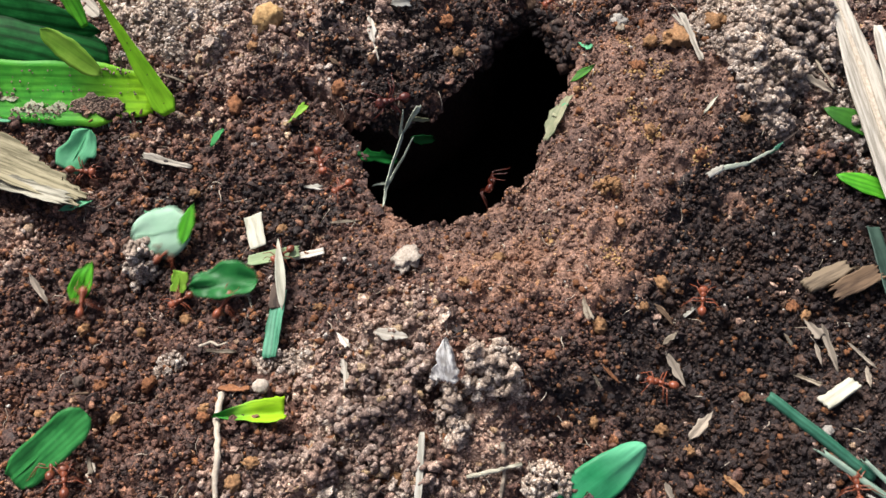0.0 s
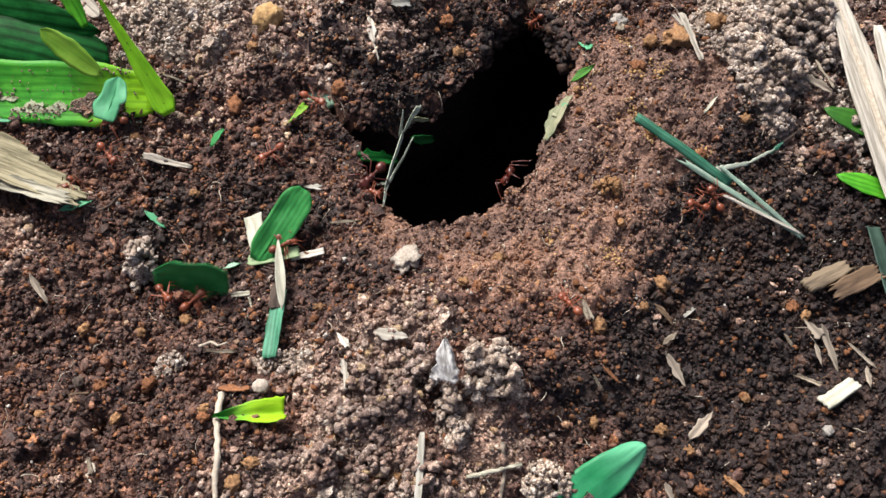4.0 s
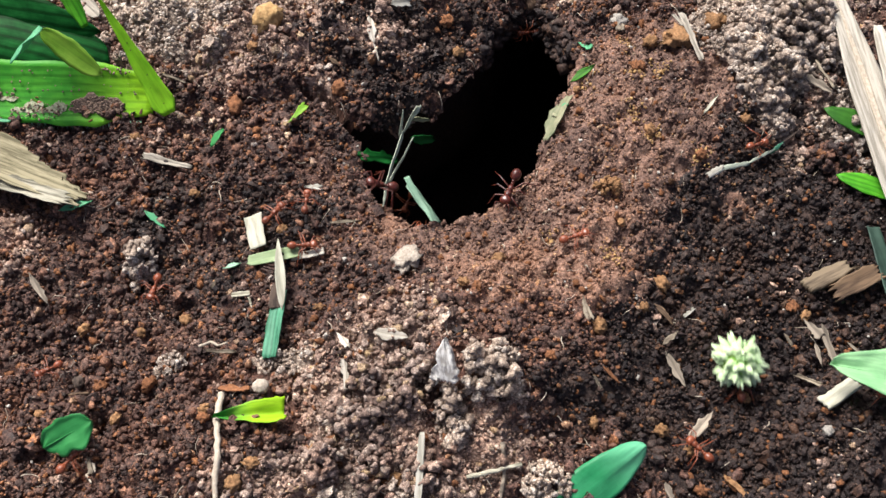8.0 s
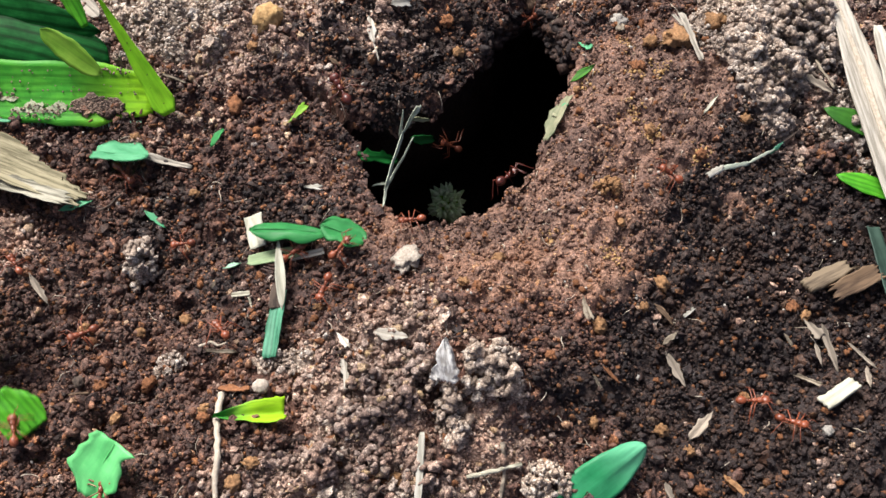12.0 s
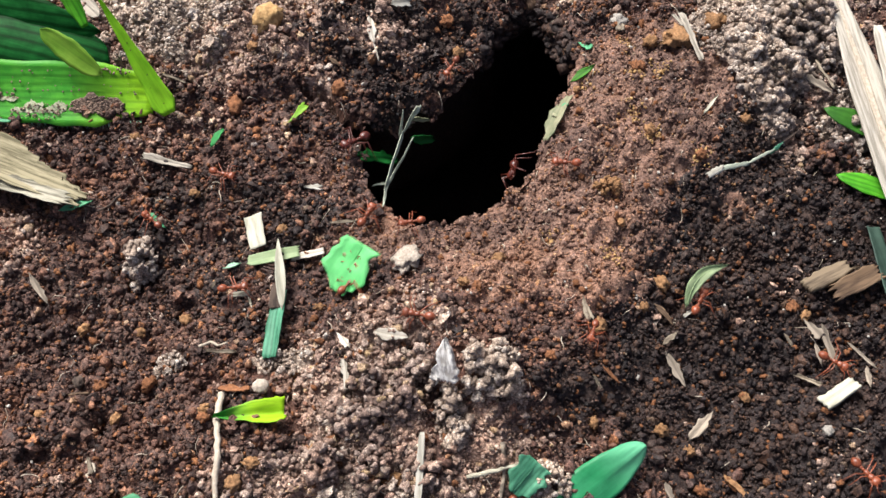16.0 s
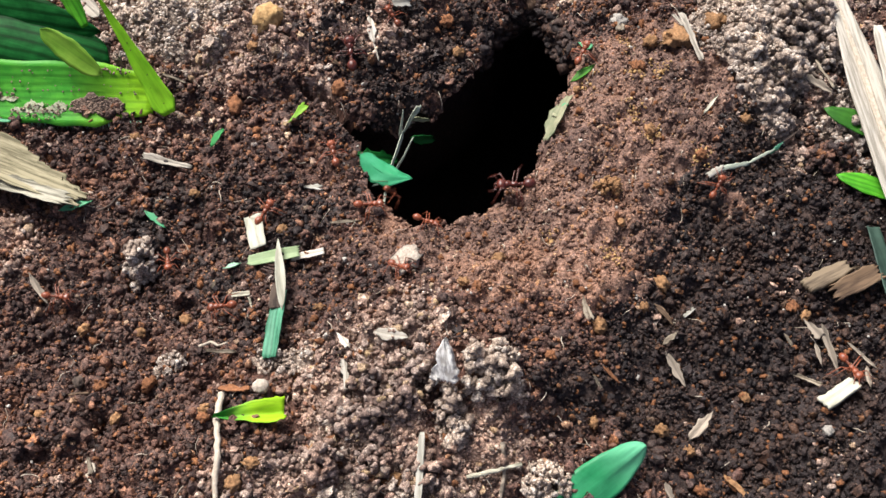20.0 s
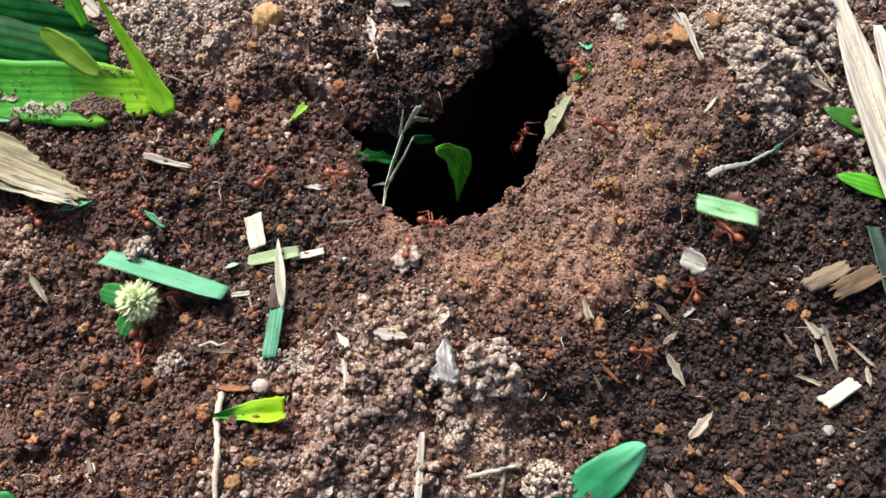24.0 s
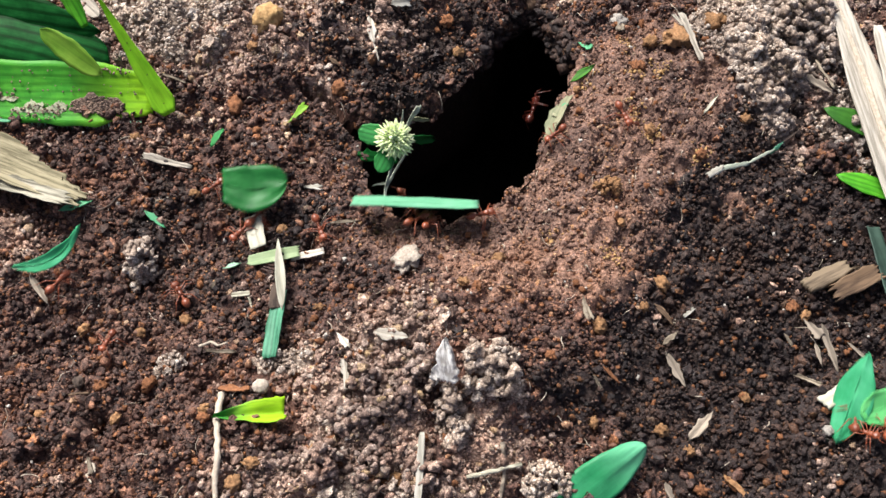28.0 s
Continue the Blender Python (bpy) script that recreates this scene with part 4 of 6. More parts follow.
# flakes and chips
FLAKES = (((50.7, -25.1), (54.4, -32.8), 20, straw_grey, "lance"), ((53.2, -45.7), (59.9, -38.5), 22, straw_grey, "lance"),
          ((64.7, 34.5), (68.9, 40.1), 7, chalk_mat, "lance"), ((31.3, -15.4), (32.4, -21.0), 18, flake_mat, "wedge"),
          ((-14.5, -26.3), (-7.4, -28.3), 24, straw_white, "lance"), ((-23.4, -24.1), (-20.6, -28.1), 16, straw_white, "wedge"),
          ((-21.4, -31.3), (-20.2, -37.5), 12, straw_white, "strap"), ((-17.5, -32.0), (-19.0, -35.6), 9, straw_white, "lance"),
          ((-19.5, 66.4), (-18.2, 59.5), 20, straw_white, "lance"), ((-18.5, 60.7), (-16.9, 55.3), 4, straw_white, "cut"),
          ((-13.5, 70.1), (-9.1, 71.3), 20, white_mat, "square"), ((-75.7, 27.7), (-63.7, 24.7), 17, straw_pale, "cut"),
          ((-33.7, 17.9), (-30.3, 18.2), 18, white_mat, "wedge"), ((-96.9, -6.3), (-91.2, -14.2), 15, straw_grey, "lance"),
          ((50.1, -23.0), (53.5, -20.8), 12, flake_mat, "lance"), ((55.5, -16.6), (58.4, -13.9), 7, white_mat, "strap"),
          ((49.1, -14.5), (53.0, -18.9), 14, wood_mat, "lance"), ((32.0, -34.9), (34.0, -38.2), 6, flake_mat, "strap"),
          ((34.9, -32.5), (37.6, -35.5), 8, rust_mat, "lance"), ((81.3, -28.9), (85.6, -31.8), 8, flake_mat, "strap"),
          ((95.5, -28.6), (95.2, -33.6), 10, straw_grey, "lance"), ((83.7, -16.4), (86.7, -21.3), 22, straw_grey, "wedge"),
          ((87.0, -18.4), (89.2, -29.6), 15, straw_grey, "lance"), ((85.2, -22.3), (86.1, -27.5), 8, straw_grey, "lance"),
          ((62.5, 66.6, 3), (65.5, 49.8, 2), 14, straw_pale, "cut"), ((60.9, 66.4, 2), (62.6, 61.8, 2), 7, straw_pale, "cut"), ((79.1, -19.5), (80.7, -22.1), 6, flake_mat, "strap"),
          ((-27.1, 7.2), (-20.0, 6.8), 7, flake_mat, "lance"), ((60.0, -53.3), (64.7, -58.0), 12, ochre_mat, "strap"),
          ((-73.9, -51.3), (-72.2, -55.0), 8, flake_mat, "strap"), ((46.2, -56.1), (47.6, -59.6), 14, straw_grey, "lance"),
          ((92.0, 46.7), (98.1, 41.0), 18, straw_grey, "lance"), ((95.7, 50.9), (98.1, 41.9), 6, flake_mat, "strap"),
          ((92.8, -22.7), (97.7, -28.7), 6, straw_grey, "strap"), ((-82.1, -35.7), (-77.3, -36.1), 5, wood_mat, "strap"),
          ((-27.3, 53.5), (-30.2, 55.0), 14, wood_mat, "lance"), ((48.4, 71.6), (46.8, 63.7), 22, flake_mat, "wedge"),
          ((-73.2, 50.9), (-67.6, 50.0), 5, flake_mat, "strap"), ((-48.9, -35.3), (-41.9, -36.5), 14, rust_mat, "strap"),
          ((-52.2, -26.6), (-46.6, -26.2), 6, flake_mat, "strap"), ((-55.2, -7.7), (-53.7, -6.2), 6, flake_mat, "strap"))
for a, b, wide, mat, shape in FLAKES:
    blade("plant_flake", "small dry plant flake on soil", "plant flake", a, b, wide / 8.6, shape, mat, group="dry plant flakes",
          nx=12, ny=7, rough=0.3, curl=45, thick=0.3, lift=0.9, torn=1.0, wobble=0.6)
GREENS = (((-58.4, 29.5), (-56.2, 35.1), 18, leaf_broad, "oval"), ((-39.2, 36.1), (-35.4, 41.8), 15, leaf_lime, "wedge"),
          ((-91.9, 10.0), (-85.6, 13.2), 14, leaf_teal, "lance"), ((-73.2, 12.1), (-67.8, 8.2), 12, leaf_teal, "lance"),
          ((25.4, 29.2, -1), (30.0, 38.6, 0.5), 30, film_mat, "shield"), ((28.6, 35.6, 0.5), (32.6, 44.2, 0.5), 18, film_mat, "cut"), ((29.4, 37.4, 0.4), (31.4, 40.6, 0.4), 12, leaf_teal, "wedge"), ((33.5, 49.7), (39.2, 52.0), 17, leaf_grass, "lance"),
          ((36.0, 61.9), (39.0, 57.8), 15, leaf_teal, "wedge"), ((-21.1, 26.9, -5), (-12.1, 36.5, -5), 34, leaf_dark, "disc"),
          ((-8.4, 39.4, 3), (-2.2, 41.4, 1), 22, leaf_deep, "oval"), ((-8.4, 41.2, 3.6), (-3.6, 42.6, 2.4), 9, film_mat, "strap"), ((-51.9, -3.3), (-48.6, -2.1), 12, leaf_pale, "lance"))
for a, b, wide, mat, shape in GREENS:
    blade("leaf_scrap", "small green cut leaf scrap", "leaf piece", a, b, wide / 7.0, shape, mat, group="leaf scraps",
          nx=10, ny=8, rough=0.25, curl=40, lift=1.1, torn=1.2)
blade("yellow_scrap", "small yellow-green leaf scrap on soil", "leaf piece", (-49.5, -10.8), (-44.9, -10.8), 1.2, "strap", straw_mat, curl=30, lift=0.6)
twig("yellow_straw", "thin yellow leaf stem on soil", "stem", [(-45.4, -11.0), (-44.3, -14.2), (-45.3, -17.2)], 0.35, straw_mat)
# the forked dry stem over the hole
fork = empty("forked_stem", "grey-green forked dry grass stem leaning over the hole", "stem", (-15.4, 14.3))
for a, b, wide, shape in (((-14.5, 11.3, 1), (-14.6, 27.9, 3), 1.3, "wedge"), ((-14.7, 22.1, 3), (-10.7, 38.2, 8), 1.25, "strap"),
                          ((-11.0, 37.7, 8), (-6.4, 41.4, 11), 1.7, "wedge"), ((-11.3, 37.4, 8), (-10.2, 40.1, 10), 0.9, "taper"),
                          ((-14.5, 23.2, 2), (-7.8, 38.2, 9), 0.9, "taper"), ((-14.9, 24.5, 2), (-17.2, 17.2, 2), 0.9, "taper")):
    under(fork, blade("branch", "", "", a, b, wide, shape, sage_mat, curl=70, nx=12, rough=0.15, torn=1.0, lift=0.3))
for ob in fork.children:
    for key in ("label", "category"):
        if key in ob:
            del ob[key]

# stones and clods
twig("thin_twig", "thin dark twig with a small leaf at its end", "twig", [(-78.6, 20.5), (-80.0, 16.5), (-82.0, 13.0), (-84.4, 11.2)], 0.28, dark_wood, tip=0.7)
twig("white_root", "short curled white root on soil", "root", [(-74.8, -51.6), (-72.6, -52.6), (-72.0, -54.2), (-73.8, -54.6), (-72.2, -56.6)], 0.35, root_mat, tip=0.6)
twig("white_root", "short pale root on soil", "root", [(-54.5, -25.2), (-52.4, -23.4), (-50.6, -24.6), (-48.8, -23.6)], 0.4, root_mat, tip=0.6)
twig("orange_stem", "short orange-brown stem on soil", "stem", [(60.2, -53.6), (62.6, -56.0), (65.4, -59.4)], 0.8, rust_mat, tip=0.7)
stone((47.2, 67.9), 4.4, pale_grit, "pale crumbly stone near the hole", rough=0.8, flat=0.6)
stone((-46.4, 66.3), 7.5, tan_stone, "light tan rough stone on soil", rough=0.5)
stone((-8.3, -5.6), 6.7, grit_mat, "pale grey flat stone on the ridge", flat=0.5, rough=0.6)
stone((-53.9, 43.1), 4.4, rust_mat, "rust-red clod on soil")
clump("tan_soil_clump", "tan earthy clod pressed into the reddish soil", (39.7, 13.9), (3.4, 1.7, 1.2), 30, 1.0, ochre_mat, seed=33)
stone((61.5, 59.3), 6.8, ochre_mat, "tan earthy clod among brown soil crumbs", rough=0.9, flat=0.55)
stone((71.5, 63.9), 5.3, ochre_mat, "tan earthy clod among brown soil crumbs", rough=0.9, flat=0.55)
stone((84.1, -43.2), 2.5, pale_grit, "small white-grey stone on soil")
stone((-39.4, -35.6), 3.8, grit_mat, "grey rounded stone beside a leaf", rough=0.2)
stone((-81.1, -32.5), 2.8, dark_wood, "dark blue-grey stone among soil")
CLODS = (((4.2, 59.3), 3.0, ochre_mat), ((1.2, 67.6), 3.3, rust_mat), ((-50.2, 58.8), 2.7, ochre_mat), ((-82.9, -18.9), 2.9, ochre_mat),
          ((-65.5, -32.6), 3.3, rust_mat), ((-70.7, -41.7), 2.4, ochre_mat), ((-59.8, -16.2), 2.9, ochre_mat), ((-75.7, -33.6), 2.8, rust_mat),
          ((51.0, -8.8), 3.4, ochre_mat), ((4.5, -13.7), 2.5, ochre_mat), ((7.6, -15.3), 2.7, rust_mat), ((34.9, -21.5), 3.5, ochre_mat),
          ((47.3, -43.7), 3.2, ochre_mat), ((81.8, -12.9), 2.7, rust_mat), ((68.0, -34.6), 2.3, ochre_mat), ((-26.1, -50.8), 3.0, ochre_mat),
          ((-23.4, -48.1), 2.1, rust_mat), ((-39.3, -53.1), 2.8, ochre_mat), ((-42.6, -57.6), 3.4, ochre_mat), ((-61.2, -29.2), 3.0, rust_mat),
          ((-9.7, -56.1), 2.8, ochre_mat), ((53.1, -48.0), 2.4, ochre_mat), ((54.3, -56.7), 2.9, rust_mat), ((-61.3, 16.6), 2.5, ochre_mat),
          ((-38.9, 6.5), 2.5, ochre_mat), ((-47.4, 34.6), 2.3, rust_mat), ((12.7, -5.6), 3.4, ochre_mat), ((42.0, 4.6), 2.1, ochre_mat),
          ((62.6, 22.6), 2.7, rust_mat), ((51.3, 30.8), 3.1, ochre_mat), ((46.0, -15.5), 2.3, ochre_mat), ((50.2, 49.9), 3.2, rust_mat),
          ((54.4, 59.4), 3.3, ochre_mat), ((75.5, 33.8), 2.5, ochre_mat), ((22.7, -32.2), 2.1, rust_mat), ((34.7, 46.8), 2.1, ochre_mat),
          ((-28.5, -15.0), 2.1, ochre_mat), ((-43.5, -16.4), 1.8, rust_mat), ((-78.7, 33.7), 2.6, ochre_mat), ((-50.8, -41.2), 2.2, ochre_mat),
          ((-27.0, 46.4), 3.8, rust_mat), ((84.6, -15.2), 2.4, ochre_mat), ((32.0, -43.7), 2.2, ochre_mat), ((-50.6, -43.2), 2.4, rust_mat),
          ((-87.1, -41.0), 2.0, ochre_mat), ((-69.5, -19.9), 2.3, ochre_mat))
for p, d, mat in CLODS:
    stone(p, d, mat, "small orange-brown clod of earth", "clod", group="orange clods in the soil", rough=0.7)
for p, wide, deep, tall, pieces, k in (((11.6, -35.2), 3.6, 3.4, 6, 30, 3), ((8.0, -38.6), 3.2, 3.2, 6, 26, 12), ((13.4, -39.6), 2.8, 2.6, 5, 18, 34), ((6.4, -34.6), 2.4, 2.6, 5, 14, 35)):
    clump("grey_soil_clump", "dry grey knobbly clump of soil crumbs on the ridge", p, (wide, deep, tall), pieces, 1.5, soil_grey, seed=k)
for p, wide, deep, tall, pieces, k in (((1.2, -42.0), 2.6, 2.8, 5, 22, 5), ((2.6, -47.0), 2.4, 3.4, 4, 22, 13), ((-1.8, -38.0), 1.8, 2.2, 4, 10, 36)):
    clump("grey_soil_clump", "dry grey heap of soil crumbs below a pale flake", p, (wide, deep, tall), pieces, 1.35, soil_grey, seed=k)
for p, wide, tall, k in (((-6.8, -34.5), 4.2, 5, 4), ((-8.0, -40.5), 3.6, 4, 14), ((-16.8, -36.5), 3.8, 4, 15), ((-13.6, -44.0), 4.2, 4, 16), ((-22.0, -43.5), 3.6, 3, 17),
                         ((-24.5, -52.0), 4.0, 3, 18), ((-14.5, -54.5), 4.4, 3, 19), ((-4.5, -55.5), 3.6, 3, 20)):
    clump("soil_clump", "brown-grey knobbly clump of half-dry soil crumbs", p, (wide, wide, tall), int(wide * 9), 1.4, soil_dry, seed=k)
clump("grey_soil_clump", "dry grey lump of soil crumbs", (-72.2, -1.9), (3.2, 6.2, 5), 80, 1.3, soil_grey, seed=6)
clump("grey_soil_clump", "dry grey lump of soil crumbs", (21.4, -58.1), (5, 5, 4), 120, 0.86, soil_grey, seed=7)
clump("grey_soil_clump", "dry grey lump of soil crumbs", (-61.2, -28.9), (4, 3, 2), 66, 0.73, soil_grey, seed=8)
for p, wide, tall, k in (((78.9, 59.5), 6, 4, 21), ((91.2, 62.7), 7, 5, 22), ((98.9, 55.5), 6, 4, 23), ((87.0, 48.8), 7, 5, 24), ((78.2, 48.3), 5, 4, 25),
                         ((98.2, 67.3), 6, 4, 26), ((74.4, 53.2), 4, 3, 27), ((102.3, 31.3), 5, 3, 28),
                         ((79.0, 43.0), 4.2, 4, 29), ((82.6, 38.6), 3.6, 4, 30), ((85.2, 34.2), 2.6, 3, 32)):
    clump("grey_soil_clump", "pale grey clump of dry crumbs beside straw", p, (wide, wide, tall * 1.4), 66, 1.4, soil_grey, seed=k)
clump("soil_clump", "brown-grey clump of soil lying on a grass blade", (96.6, 24.2), (6, 5, 4.5), 110, 1.25, soil, seed=31)
clump("grey_soil_clump", "dry grey lump of soil crumbs", (83.9, 38.3), (4, 7, 4), 120, 0.86, soil_grey, seed=9)
blade("pale_soil_flake", "pale wedge-shaped flake merging into a grey clump", "plant flake", (0.5, -33.0, 8), (0.6, -39.2, 5), 5.6, "wedge", pale_flake, thick=1.6, curl=25, lift=0.8, rough=0.25, torn=1.6, ny=12, nx=20, wobble=0.6)
# crumbs that stick to the upright bank inside the hole, uncountable; shade is put into their dark colour
rs = np.random.RandomState(91)
bank = np.nonzero(steepness > 0.5)[0]
places = np.array([shaft_ring(rs.uniform(0.2, 3.8))[rs.choice(bank)] for _ in range(1100)])
scatter("bank_crumbs", places, np.clip(0.7 * np.exp(rs.normal(0, 0.4, 1100)), 0.3, 1.7), soil_damp_shade, "dark brown crumbs of soil on the bank inside the hole", 92, "grain", 0.5)
# ochre dust patches in the reddish soil, uncountable
rs = np.random.RandomState(77)
spots = np.array(((48.5, 59.7), (51.3, 30.3), (47.5, 36.9), (63.3, 22.6), (49.2, 47.8), (39.4, 14.4), (55.8, 49.3), (37.6, 49.2), (26.2, 2.4), (40.4, -2.5)))
x, y = (spots[rs.randint(0, len(spots), 380)] + rs.normal(0, 1.5, (380, 2))).T
scatter("ochre_soil_specks", np.stack([x, y, surface(x, y) + 0.5], -1), rs.uniform(0.15, 0.4, 380), tan_stone, "ochre-yellow specks in the reddish soil", 78, "crumb")


# ---- ants
def ant_model(shell, label, size):
    """A leaf-cutting ant, head along x, feet on z = 0."""
    ant = new("ant")
    ant.empty_display_size = 0.002
    tagged(ant, label, "ant", "ants at the nest")
    k = size
    bm = bmesh.new()
    lump(bm, (0, 0, 0), (1.05 * k, 1.2 * k, 0.85 * k), 0.12, 2, 3)
    head = part("head", bm, shell, ant)
    head.location = (2.7 * k * MM, 0, 1.9 * k * MM)
    for s in (1, -1):
        bm = bmesh.new()
        tube(bm, [(0.75 * k, s * 0.5 * k, -0.3 * k), (1.35 * k, s * 0.45 * k, -0.45 * k), (1.65 * k, s * 0.1 * k, -0.5 * k)], [0.22 * k, 0.17 * k, 0.04 * k], 6)
        part("mandible", bm, ant_dark, head)
        bm = bmesh.new()
        tube(bm, [(0.6 * k, s * 0.45 * k, 0.3 * k), (1.3 * k, s * 1.5 * k, 0.9 * k), (2.0 * k, s * 1.7 * k, 0.35 * k), (2.9 * k, s * 1.5 * k, 0.0)],
             [0.11 * k, 0.09 * k, 0.09 * k, 0.05 * k], 5)
        part("antenna", bm, shell, head)
    bm = bmesh.new()
    lump(bm, (0.95 * k, 0, 0), (0.95 * k, 0.75 * k, 0.72 * k), 0.15, 3, 3)
    thorax = part("thorax", bm, shell, ant)
    thorax.location = (0.5 * k * MM, 0, 1.85 * k * MM)
    bm = bmesh.new()
    lump(bm, (0, 0, 0), (0.95 * k, 0.58 * k, 0.58 * k), 0.15, 4, 3)
    part("rear_thorax", bm, shell, ant).location = (0.15 * k * MM, 0, 1.77 * k * MM)
    for n, (x, r) in enumerate(((-1.0, 0.36), (-1.6, 0.43))):
        bm = bmesh.new()
        lump(bm, (0, 0, 0), (r * k, r * k, r * k), 0.1, 5 + n, 2)
        part("waist_segment", bm, shell, ant).location = (x * k * MM, 0, 1.76 * k * MM)
    bm = bmesh.new()
    lump(bm, (0, 0, 0), (1.35 * k, 1.08 * k, 1.0 * k), 0.07, 7, 3)
    gaster = part("abdomen", bm, shell, ant)
    gaster.location = (-3.05 * k * MM, 0, 1.85 * k * MM)
    for x, dx, reach in ((1.35, 2.3, 3.5), (0.6, -0.2, 4.0), (-0.1, -2.9, 4.2)):
        for s in (1, -1):
            bm = bmesh.new()
            tube(bm, [(0, 0, 0), (dx * 0.15 * k, s * 0.5 * k, -0.1 * k), (dx * 0.5 * k, s * reach * 0.5 * k, 1.5 * k),
                      (dx * 0.85 * k, s * reach * 0.85 * k, -0.5 * k), (dx * 1.0 * k, s * reach * k, -1.45 * k), (dx * 1.12 * k, s * reach * 1.12 * k, -1.6 * k)],
                 [0.22 * k, 0.16 * k, 0.15 * k, 0.11 * k, 0.07 * k, 0.05 * k], 6)
            leg = part("leg", bm, shell, ant)
            leg.location = (x * k * MM, s * 0.4 * k * MM, 1.6 * k * MM)
    return ant


ANT_LABEL = "orange-brown long-legged leafcutter ant on the soil"
MODELS = {"m": ant_model(ant_mat, ANT_LABEL, 0.9), "s": ant_model(ant_mat, "small orange-brown leafcutter ant on the soil", 0.8),
          "d": ant_model(ant_dark, "dark red leafcutter ant by the nest hole", 1.18)}
# every ant is made before any of them is set walking
ANTS = {kind: [MODELS[kind]] + [copy_thing(MODELS[kind], Matrix()) for _ in range(count - 1)] for kind, count in (("m", 38), ("s", 8), ("d", 2))}


def take_ant(kind):
    return ANTS[kind].pop()


# ---- leaf pieces that the ants carry
def cut_leaf(label, length, width, shape, mat, **how):
    COUNT[0] += 1
    bm = bmesh.new()
    how.setdefault("wobble", 0.8)
    rough, flap, sweep = how.pop("rough", 0.2), how.pop("flap", None), how.get("sweep", 0)
    sheet(bm, length, width, ragged(COUNT[0], SHAPES[shape], rough, 4.5), nx=18, ny=10, seed=COUNT[0], **how)
    leaf = new("leaf_piece")
    leaf.empty_display_size = 0.002
    tagged(leaf, label, "leaf piece", "leaf pieces carried by ants")
    part("leaf_blade", bm, mat, leaf)
    bm = bmesh.new()
    rib = how.get("bend", 0)
    pts = []
    for i in range(9):
        x = (i / 8 - 0.5) * length * 0.92
        z = 0.12
        if rib:
            r = length / radians(rib)
            x, z = r * math.sin(x / r), r * math.cos(x / r) - r + 0.12
        pts.append((x, sweep * (i / 4 - 1) ** 2, z))
    tube(bm, pts, [0.2 - 0.015 * i for i in range(9)], 5)
    part("midrib", bm, mat, leaf)
    if flap:
        x, y, turn, long, wide, skin = flap
        bm = bmesh.new()
        sheet(bm, long, wide, ragged(COUNT[0] + 300, lance, 0.15), nx=12, ny=6, curl=50, wobble=0.4)
        part("folded_edge", bm, skin, leaf, "bright green folded edge").matrix_basis = pose(x * MM, y * MM, 1.0 * MM, 0, 0, turn)
    return leaf


def flower(label, size, leaves, petals=False):
    """A round pale flower head with green bracts."""
    thing = new("flower_head")
    thing.empty_display_size = 0.002
    tagged(thing, label, "flower", "leaf pieces carried by ants")
    rnd = random.Random(size * 7)
    bm = bmesh.new()
    lump(bm, (0, 0, 0), (size * 0.27, size * 0.27, size * 0.25), 0.2, 3, 3, 3)
    part("receptacle", bm, leaf_lime, thing)
    bm = bmesh.new()
    count, thin, thick = (170, 0.6, 1.15) if petals else (420, 0.26, 0.5)
    for k in range(count):
        d = Vector((rnd.gauss(0, 1), rnd.gauss(0, 1), rnd.gauss(0.2, 1))).normalized()
        side = d.cross(Vector((rnd.random(), rnd.random(), rnd.random()))).normalized()
        a, b = d * size * 0.2, d * size * rnd.uniform(0.3, 0.5) + side * rnd.uniform(-1.1, 1.1)
        tube(bm, [a, a.lerp(b, 0.55) + side * rnd.uniform(-0.3, 0.3), b], [thin * 0.8, rnd.uniform(thin, thick), thin * 0.27], 5)
    part("flower_tuft", bm, petal_mat if petals else flower_mat, thing, "cream-white pointed florets")["kind"] = "stuff"
    for k, (turn, long, wide) in enumerate(leaves):
        bm = bmesh.new()
        sheet(bm, long, wide, ragged(k + 40, oval, 0.08), nx=12, ny=8, curl=30, wobble=0.5)
        bract = part("bract", bm, leaf_mid, thing, "green leaf below the florets")
        d = size * 0.25 + long * 0.4
        bract.matrix_basis = pose(math.cos(radians(turn)) * d * MM, math.sin(radians(turn)) * d * MM, -1.5 * MM, 0, 0, turn)
    return thing


def bundle(label, blades):
    """Narrow grass blades carried together."""
    thing = new("grass_bundle")
    thing.empty_display_size = 0.002
    tagged(thing, label, "grass", "leaf pieces carried by ants")
    for k, (x, y, turn, long, wide, mat) in enumerate(blades):
        bm = bmesh.new()
        sheet(bm, long, wide, ragged(k + 60, cut_ends, 0.1), nx=22, ny=8, curl=90, wobble=0.4, seed=k, bend=8, torn=2.5 if k else 0.6)
        ob = part("grass_blade", bm, mat, thing)
        ob.matrix_basis = pose(x * MM, y * MM, k * 0.6 * MM, 0, 0, turn)
    return thing


